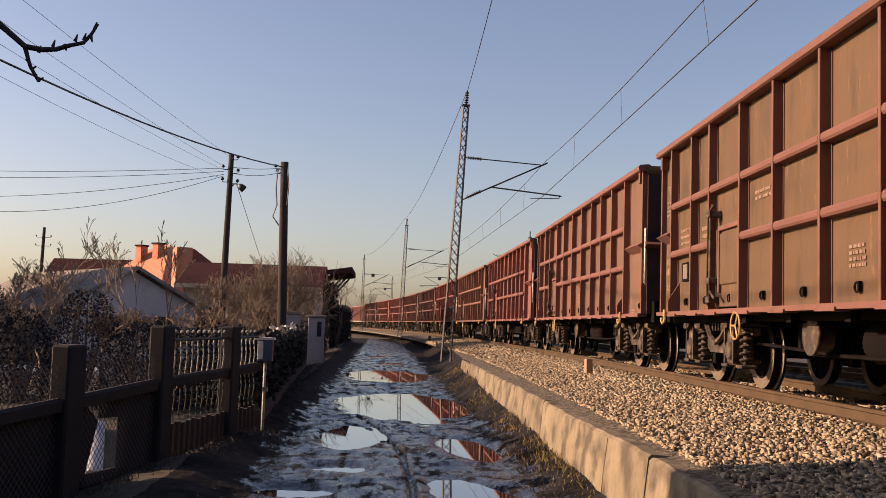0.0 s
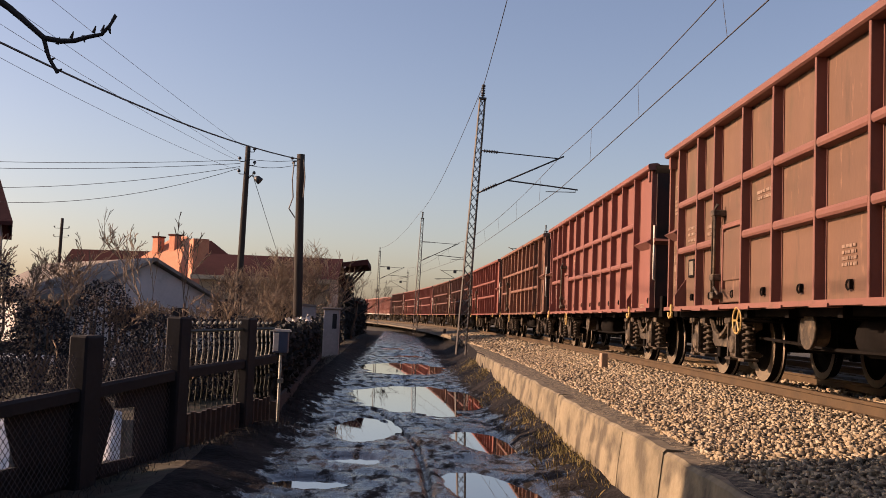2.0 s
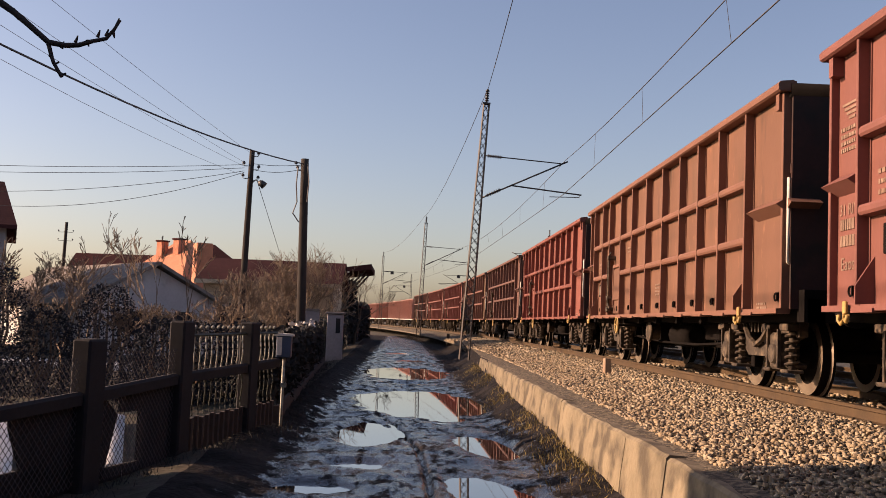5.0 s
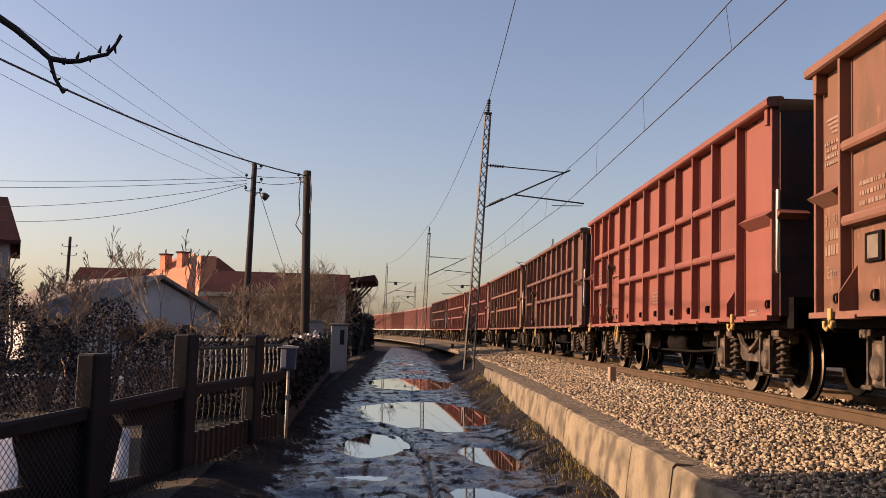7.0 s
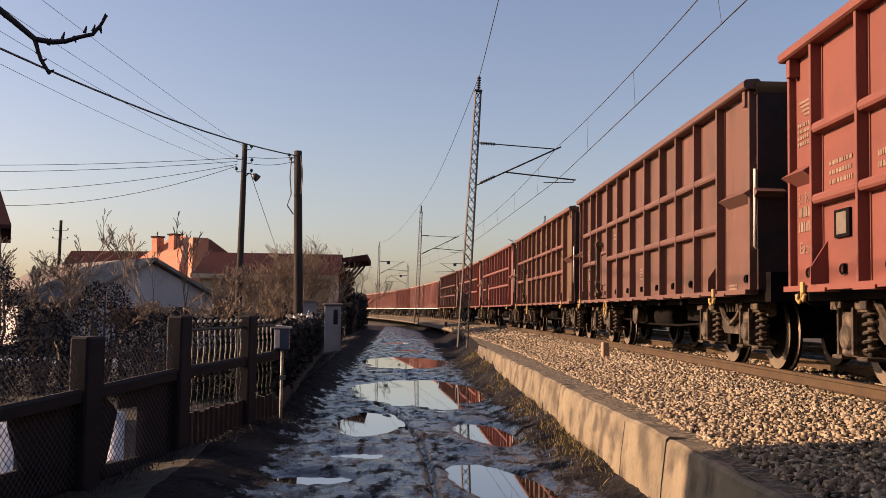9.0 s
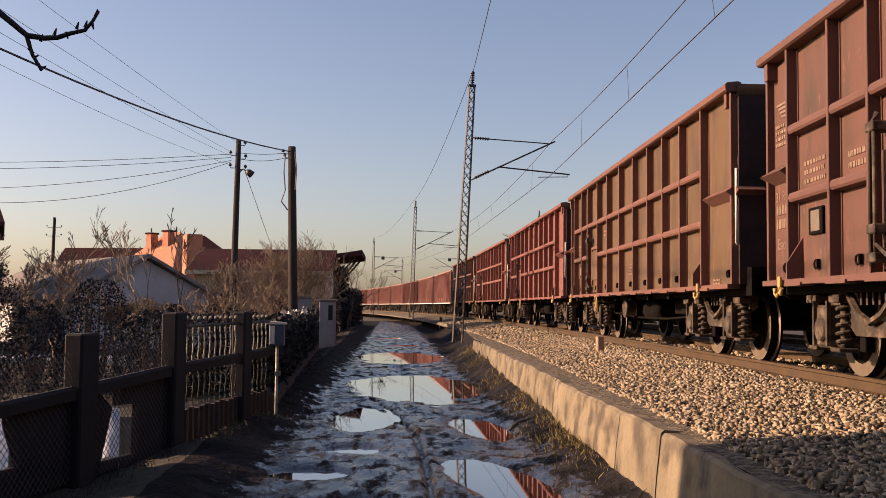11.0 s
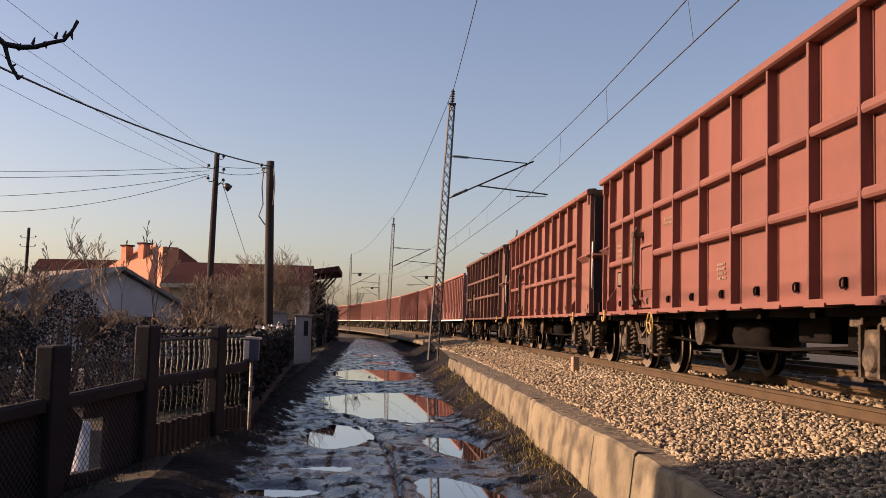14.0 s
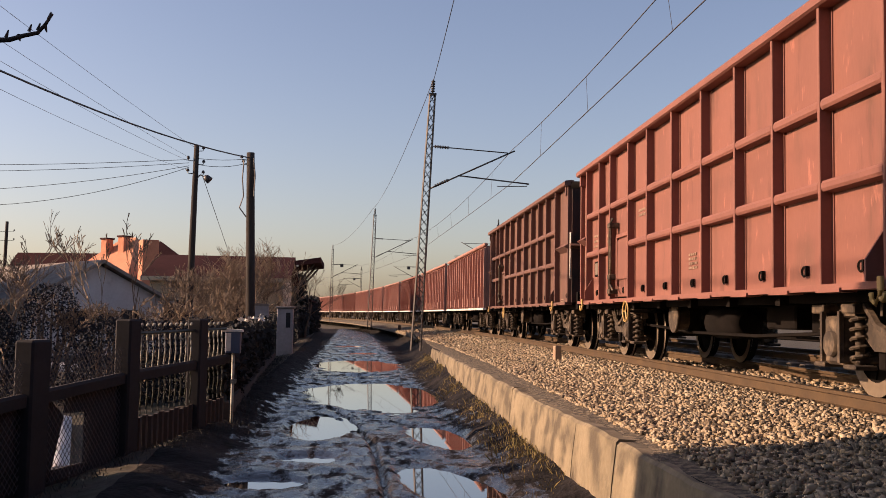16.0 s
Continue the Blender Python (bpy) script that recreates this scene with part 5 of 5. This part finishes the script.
# ---- poles and house wires ----
def utility_pole(base, top, r0, r1, pins):
    p = thing("utility_pole", "dark weathered wooden utility pole", "pole", "wooden poles")
    bm = bmesh.new()
    b, t = Vector(base), Vector(top)
    tube(bm, [b.lerp(t, k / 6) for k in range(7)], [r0 + (r1 - r0) * k / 6 for k in range(7)], 10)
    part("shaft", bm, M["pole"], p)
    for dx, z in pins:
        bm = bmesh.new()
        q = b.lerp(t, (z - b.z) / (t.z - b.z))
        tube(bm, [q, q + Vector((dx * 0.85, 0, 0)), q + Vector((dx, 0, 0.02)), q + Vector((dx, 0, 0.09))], 0.014, 4)
        tube(bm, [q + Vector((dx, 0, 0.07)), q + Vector((dx, 0, 0.11)), q + Vector((dx, 0, 0.16))], [0.05, 0.055, 0.03], 8)
        part("insulator", bm, M["black"], p)
    return p


pa = utility_pole((-5.27, 33, -0.3), (-5.17, 33, 7.15), 0.13, 0.085, ((0.22, 6.95), (-0.25, 6.62), (0.25, 6.5), (-0.25, 6.2), (0.25, 6.15)))
bm = bmesh.new()
tube(bm, [(-5.17, 33, 6.0), (-5.0, 32.9, 6.15), (-4.8, 32.8, 6.05)], 0.02, 5)
part("lamp_arm", bm, M["galv"], pa)
bm = bmesh.new()
tube(bm, [(-4.86, 32.8, 6.1), (-4.8, 32.8, 6.05), (-4.68, 32.8, 5.95)], [0.05, 0.11, 0.13], 10)
part("lamp_head", bm, M["black"], pa)
pb = utility_pole((-3.33, 34, -0.3), (-3.52, 34, 7.1), 0.17, 0.135, ((-0.3, 6.85), (-0.25, 6.7)))
bm = bmesh.new()
tube(bm, [(-3.72, 33.85, 6.8), (-3.75, 33.8, 6.2), (-3.70, 33.85, 5.6), (-3.82, 33.8, 5.2), (-3.6, 33.82, 4.9)], 0.022, 5)
tube(bm, [(-3.4, 33.85, 6.9), (-3.33, 33.84, 6.3), (-3.36, 33.84, 5.6)], 0.022, 5)
part("hanging_cable", bm, M["wire"], pb)
utility_pole((-23.6, 70, 0), (-23.5, 70, 7.6), 0.14, 0.1, ((0.5, 6.9), (-0.5, 6.9), (0.5, 6.3), (-0.5, 6.3)))
utility_pole((-8.6, -12, 0), (-8.5, -12, 8.0), 0.14, 0.1, ((0.25, 7.6), (-0.25, 7.4)))
HW = "house supply wires"
wire("supply_cable", span((-3.55, 34, 6.93), (-10.3, 4.4, 7.2), 0.80, 20), 0.022, "thick black supply cable", group=HW)
for p0, p1, sag in (((-5.1, 33, 6.98), (-7.6, -12, 7.55), 0.45), ((-5.35, 33, 6.7), (-8.4, -12, 7.5), 0.55), ((-5.4, 33, 6.6), (-8.6, -12, 7.3), 0.75), ((-5.4, 33, 6.3), (-8.9, -12, 6.9), 0.9)):
    wire("supply_wire", span(p0, p1, sag, 20), 0.0045, "thin supply wire between wooden poles", M["wirelight"], HW)
for p0, p1, sag in (((-5.4, 33, 6.66), (-26, 36, 6.9), 0.35), ((-5.4, 33, 6.55), (-26, 36, 6.75), 0.45), ((-5.4, 33, 6.45), (-14.6, 34.6, 5.55), 0.2), ((-5.4, 33, 6.4), (-14.6, 34.6, 5.1), 0.45),
                    ((-5.1, 33, 6.7), (-3.55, 34, 6.9), 0.05), ((-5.1, 33, 6.5), (-3.6, 34, 6.75), 0.1)):
    wire("supply_wire", span(p0, p1, sag), 0.009, "dark sagging supply wire", None, HW)
wire("guy_wire", [(-4.98, 33, 6.2), (-5.7, 46, 4.6)], 0.01, "slanting guy wire from the wooden pole", None, HW)


# ---- bare trees and bushes ----
def bare_tree(name, at, height, spread, seed, label, levels=5, trunk=0.08, split=3, material=None, lean=0.0, clear=0.25, thin=0.62):
    r = random.Random(seed)
    t = thing(name, label, "tree" if trunk > 0.03 else "bush", at=at)
    bt, bc = bmesh.new(), bmesh.new()

    def grow(bm, p, d, ln, rad, lev):
        pts, rs = [p], [rad]
        n = 3 if lev < 3 else 2
        for k in range(n):
            d = (d + Vector((r.gauss(0, 0.16), r.gauss(0, 0.16), r.gauss(0.05, 0.1)))).normalized()
            p = p + d * ln / n
            pts.append(p)
            rs.append(max(0.009, rad * (1 - 0.45 * (k + 1) / n)))
        tube(bm, pts, rs, 6 if lev == 0 else 3, False)
        if lev >= levels:
            return
        for k in range(split + (1 if lev > 1 and r.random() < 0.5 else 0)):
            f = r.uniform(0.45, 1.0) if k else 1.0
            i = min(len(pts) - 1, max(1, round(f * n)))
            side = Vector((r.gauss(0, 1), r.gauss(0, 1), r.gauss(0.25, 0.4))).normalized()
            grow(bc, pts[i], (d + side * spread).normalized(), ln * r.uniform(thin - 0.12, thin + 0.14), rs[i] * 0.62, lev + 1)

    stems = 1 if trunk > 0.03 else 7
    for s in range(stems):
        d = Vector((lean + (r.gauss(0, 0.3) if stems > 1 else 0), r.gauss(0, 0.3) if stems > 1 else 0, 1)).normalized()
        grow(bt, Vector((r.gauss(0, 0.15) if stems > 1 else 0, r.gauss(0, 0.15) if stems > 1 else 0, -0.1)), d, height * 0.42, trunk, 0)
    part("trunk", bt, material or M["bark"], t)
    part("crown", bc, material or M["bark"], t)
    return t


for i, (b, yy, h, sp, lv) in enumerate(((-0.213, 27, 4.7, 0.36, 4), (-0.247, 28, 4.4, 0.38, 4), (-0.315, 30, 3.2, 0.8, 5), (-0.35, 26, 3.0, 0.8, 5), (-0.39, 30, 3.4, 0.7, 5),
                                        (-0.245, 22, 2.4, 0.9, 5), (-0.285, 24, 2.6, 0.8, 5), (-0.18, 26, 2.6, 0.9, 5), (-0.16, 30, 3.4, 0.8, 5), (-0.33, 22, 2.8, 0.8, 5), (-0.27, 20, 2.3, 0.8, 5), (-0.37, 34, 3.6, 0.7, 5), (-0.30, 34, 3.8, 0.6, 5), (-0.20, 22, 2.3, 0.9, 5), (-0.41, 24, 3.0, 0.7, 5))):
    bare_tree("fruit_tree", pose(b * yy, yy, 0, 0, 0, i * 70), h, sp, 20 + i, "bare leafless fruit tree in the winter garden", (lv if i % 3 else 4) if i > 1 else 5, 0.07 if i > 1 else 0.05, 3 if i > 1 else 2, material=M["tanbark"] if i % 2 else None)
for i, (b, yy, h) in enumerate(((-0.20, 29, 3.7), (-0.232, 26, 3.7), (-0.275, 29, 3.9), (-0.31, 27, 3.8), (-0.335, 31, 4.2), (-0.365, 29, 4.0), (-0.395, 27, 3.7), (-0.425, 30, 4.3))):
    bare_tree("young_tree", pose(b * yy, yy, 0, 0, 0, i * 43), h, 0.40, 140 + i, "slender leafless young tree with upright shoots", 5, 0.045, 2, M["tanbark"] if i % 2 else None)
for i, (b, yy, h, sp) in enumerate(((-0.132, 43, 4.4, 0.75), (-0.110, 44, 4.8, 0.8), (-0.094, 45, 4.9, 0.8), (-0.150, 42, 3.4, 0.8), (-0.120, 40, 3.0, 0.9))):
    bare_tree("bare_bush", pose(b * yy, yy, 0, 0, 0, i * 50), h, sp, 50 + i, "tangled leafless bush beside the wooden pole", 4, 0.029, 3, M["tanbark"])
bare_tree("fruit_tree", pose(-2.9, 64.0, 0, 0, 0, 0), 6.0, 0.7, 77, "bare tree beside the outhouse canopy", 4, 0.09)
for i in range(12):
    bare_tree("far_tree", pose(-34 + i * 3.3, 190 + (i * 37) % 40, 0), 6 + (i * 7) % 4, 0.7, 90 + i, "distant leafless tree in the haze", 4, 0.15, 3)

# evergreen shrubs against the cottage, garden shade put into their leaf colour
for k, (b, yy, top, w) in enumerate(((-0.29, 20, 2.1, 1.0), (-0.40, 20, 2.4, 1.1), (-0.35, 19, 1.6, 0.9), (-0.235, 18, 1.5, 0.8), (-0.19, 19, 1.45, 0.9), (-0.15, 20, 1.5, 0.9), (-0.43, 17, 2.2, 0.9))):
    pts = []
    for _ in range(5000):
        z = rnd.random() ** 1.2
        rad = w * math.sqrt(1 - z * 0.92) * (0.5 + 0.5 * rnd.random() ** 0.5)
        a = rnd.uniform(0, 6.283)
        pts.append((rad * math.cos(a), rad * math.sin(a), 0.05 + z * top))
    sh = thing("evergreen_shrub", "evergreen garden shrub coloured dark for deep shade", "shrub", at=pose(b * yy, yy, 0))
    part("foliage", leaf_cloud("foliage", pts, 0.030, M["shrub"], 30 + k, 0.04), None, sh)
    bm = bmesh.new()
    for j in range(5):
        tube(bm, [(0, 0, -0.1), (0.25 * w * math.cos(j * 1.26), 0.25 * w * math.sin(j * 1.26), top * 0.5), (0.2 * w * math.cos(j * 1.26), 0.2 * w * math.sin(j * 1.26), top * 0.92)], [0.05, 0.03, 0.01], 5)
    part("stem", bm, M["bark"], sh)

# white sheets added over the garden ground in place of bright sky reflections
for b0, b1, y0, y1 in ((-0.290, -0.266, 10.0, 15.0), (-0.43, -0.372, 8.2, 13.5), (-0.43, -0.335, 27.6, 30.2), (-0.30, -0.262, 27.6, 29.6)):
    bm = bmesh.new()
    nx_, ny_ = 8, 12
    g = [[bm.verts.new(((b0 + (b1 - b0) * i / nx_) * (y0 + (y1 - y0) * j / ny_), y0 + (y1 - y0) * j / ny_, 0.13 + 0.05 * math.sin(i / nx_ * 3.14) + 0.03 * noise.noise((i * 0.8, j * 0.8, b0)))) for i in range(nx_ + 1)]
         for j in range(ny_ + 1)]
    for j in range(ny_):
        for i in range(nx_):
            bm.faces.new((g[j][i], g[j][i + 1], g[j + 1][i + 1], g[j + 1][i])).smooth = True
    rim = [bm.verts.new((v.co.x, v.co.y, 0.0)) for v in g[0]]
    for i in range(nx_):
        bm.faces.new((rim[i], rim[i + 1], g[0][i + 1], g[0][i]))
    solid("bed_cover", bm, M["cover"], "white sheet on the garden ground, added for a bright reflection", "cover", "bed covers")

# overhanging branch close to the camera
tw = thing("overhanging_tree", "dark bare fruit tree reaching over the fence", "tree")
bm = bmesh.new()
tube(bm, [(-2.75, 2.6, -0.1), (-2.7, 2.62, 1.0), (-2.6, 2.65, 2.0), (-2.5, 2.7, 2.9)], [0.11, 0.095, 0.08, 0.06], 9)
part("trunk", bm, M["branch"], tw)
bm = bmesh.new()
tube(bm, [(-2.55, 2.68, 2.45), (-2.1, 2.8, 2.85), (-1.6, 2.95, 2.8), (-1.35, 3.0, 2.67), (-1.26, 3.0, 2.612), (-1.21, 3.0, 2.58), (-1.165, 3.0, 2.545), (-1.10, 3.0, 2.492), (-1.05, 3.0, 2.485),
          (-1.01, 3.0, 2.488), (-0.97, 3.0, 2.502), (-0.93, 3.0, 2.512), (-0.908, 3.0, 2.54), (-0.89, 3.0, 2.572)],
     [0.05, 0.035, 0.026, 0.018, 0.0125, 0.0115, 0.0105, 0.0095, 0.0085, 0.0075, 0.0065, 0.006, 0.005, 0.004], 6)
for k, (x, z) in enumerate(((-1.2, 2.575), (-1.06, 2.475), (-1.02, 2.495), (-0.985, 2.505), (-0.955, 2.515), (-0.93, 2.52), (-0.91, 2.535), (-0.9, 2.555))):
    tube(bm, [(x, 3.0, z), (x + 0.006, 3.0, z + (0.022 if k % 3 else -0.02))], [0.006, 0.002], 4)
part("bough", bm, M["branch"], tw)
bm = bmesh.new()
tube(bm, [(-1.10, 3.0, 2.49), (-1.088, 3.0, 2.452), (-1.08, 3.0, 2.43), (-1.066, 3.0, 2.408), (-1.053, 3.0, 2.388)], [0.0075, 0.0065, 0.006, 0.0055, 0.006], 5)
for x, z, dx in ((-1.085, 2.445, -0.012), (-1.078, 2.425, 0.014), (-1.062, 2.405, -0.012), (-1.055, 2.392, 0.014)):
    tube(bm, [(x, 3.0, z), (x + dx, 3.0, z + 0.008)], [0.005, 0.0025], 4)
part("twig", bm, M["branch"], tw)


# ---- dry grass along the wall and fence ----
def tufts(name, places, height, material, seed, label):
    r = np.random.default_rng(seed)
    v, f = [], []
    for x, y, z in places:
        a = r.uniform(0, 6.283)
        h = height * r.uniform(0.4, 1.3)
        lean = r.normal(0, 0.35, 2) * h
        w = 0.006
        c, s = math.cos(a) * w, math.sin(a) * w
        k = len(v)
        v += [(x - c, y - s, z), (x + c, y + s, z), (x + lean[0] * 0.4, y + lean[1] * 0.4, z + h * 0.6), (x + lean[0], y + lean[1], z + h)]
        f += [(k, k + 1, k + 2), (k + 1, k + 3, k + 2)]
    return tagged(new(name, mesh_np(name, v, f, material)), label, "grass", kind="stuff")


places = []
for _ in range(5200):
    y = rnd.uniform(6, 34)
    den = 0.5 + 0.5 * math.sin(y * 1.3) + (1.2 if 10.5 < y < 13.5 else 0)
    if rnd.random() < den * 0.7:
        x = wall_x(y) - abs(rnd.gauss(0.02, 0.24))
        places.append((x, y, ground_z(x, y) - 0.01))
tufts("dry_grass", places, 0.085, M["grass"], 2, "dry yellow grass tufts at the wall foot")
places = []
for _ in range(3500):
    y = rnd.uniform(6, 40)
    x = (fence_x(y) if y < 14 else hedge_x(y)) + 0.1 + abs(rnd.gauss(0.1, 0.2))
    places.append((x, y, ground_z(x, y) - 0.01))
tufts("verge_grass", places, 0.07, M["ivy"], 6, "sparse dark weeds at the fence foot")


# ---- what moves ----
REAR = 14.80  # rear end of the first wagon at the start
# seconds, and metres that the train has run
RUN = [(0.0, 0.0), (1.5, 10.15), (3.5, 23.55), (7.0, 47.35), (11.0, 74.5), (12.5, 84.7), (14.5, 98.5), (16.0, 108.75)]


def run(t):
    return float(np.interp(t, [p[0] for p in RUN], [p[1] for p in RUN]))


def motions():
    for i, w in enumerate(wagons):
        mid = REAR - BOX / 2 + PITCH * i
        walk(w, [(k * 0.5, arc_pose(mid - run(k * 0.5), 0, SOLE)) for k in range(33)])
        if i < 12:
            for o in w.children_recursive:
                if o.name.split(".")[0] == "wheelset":
                    p = o.matrix_basis.translation.copy()
                    walk(o, [(k / 15, pose(p.x, p.y, p.z, math.degrees(run(k / 15) / 0.455))) for k in range(241)])


motions()
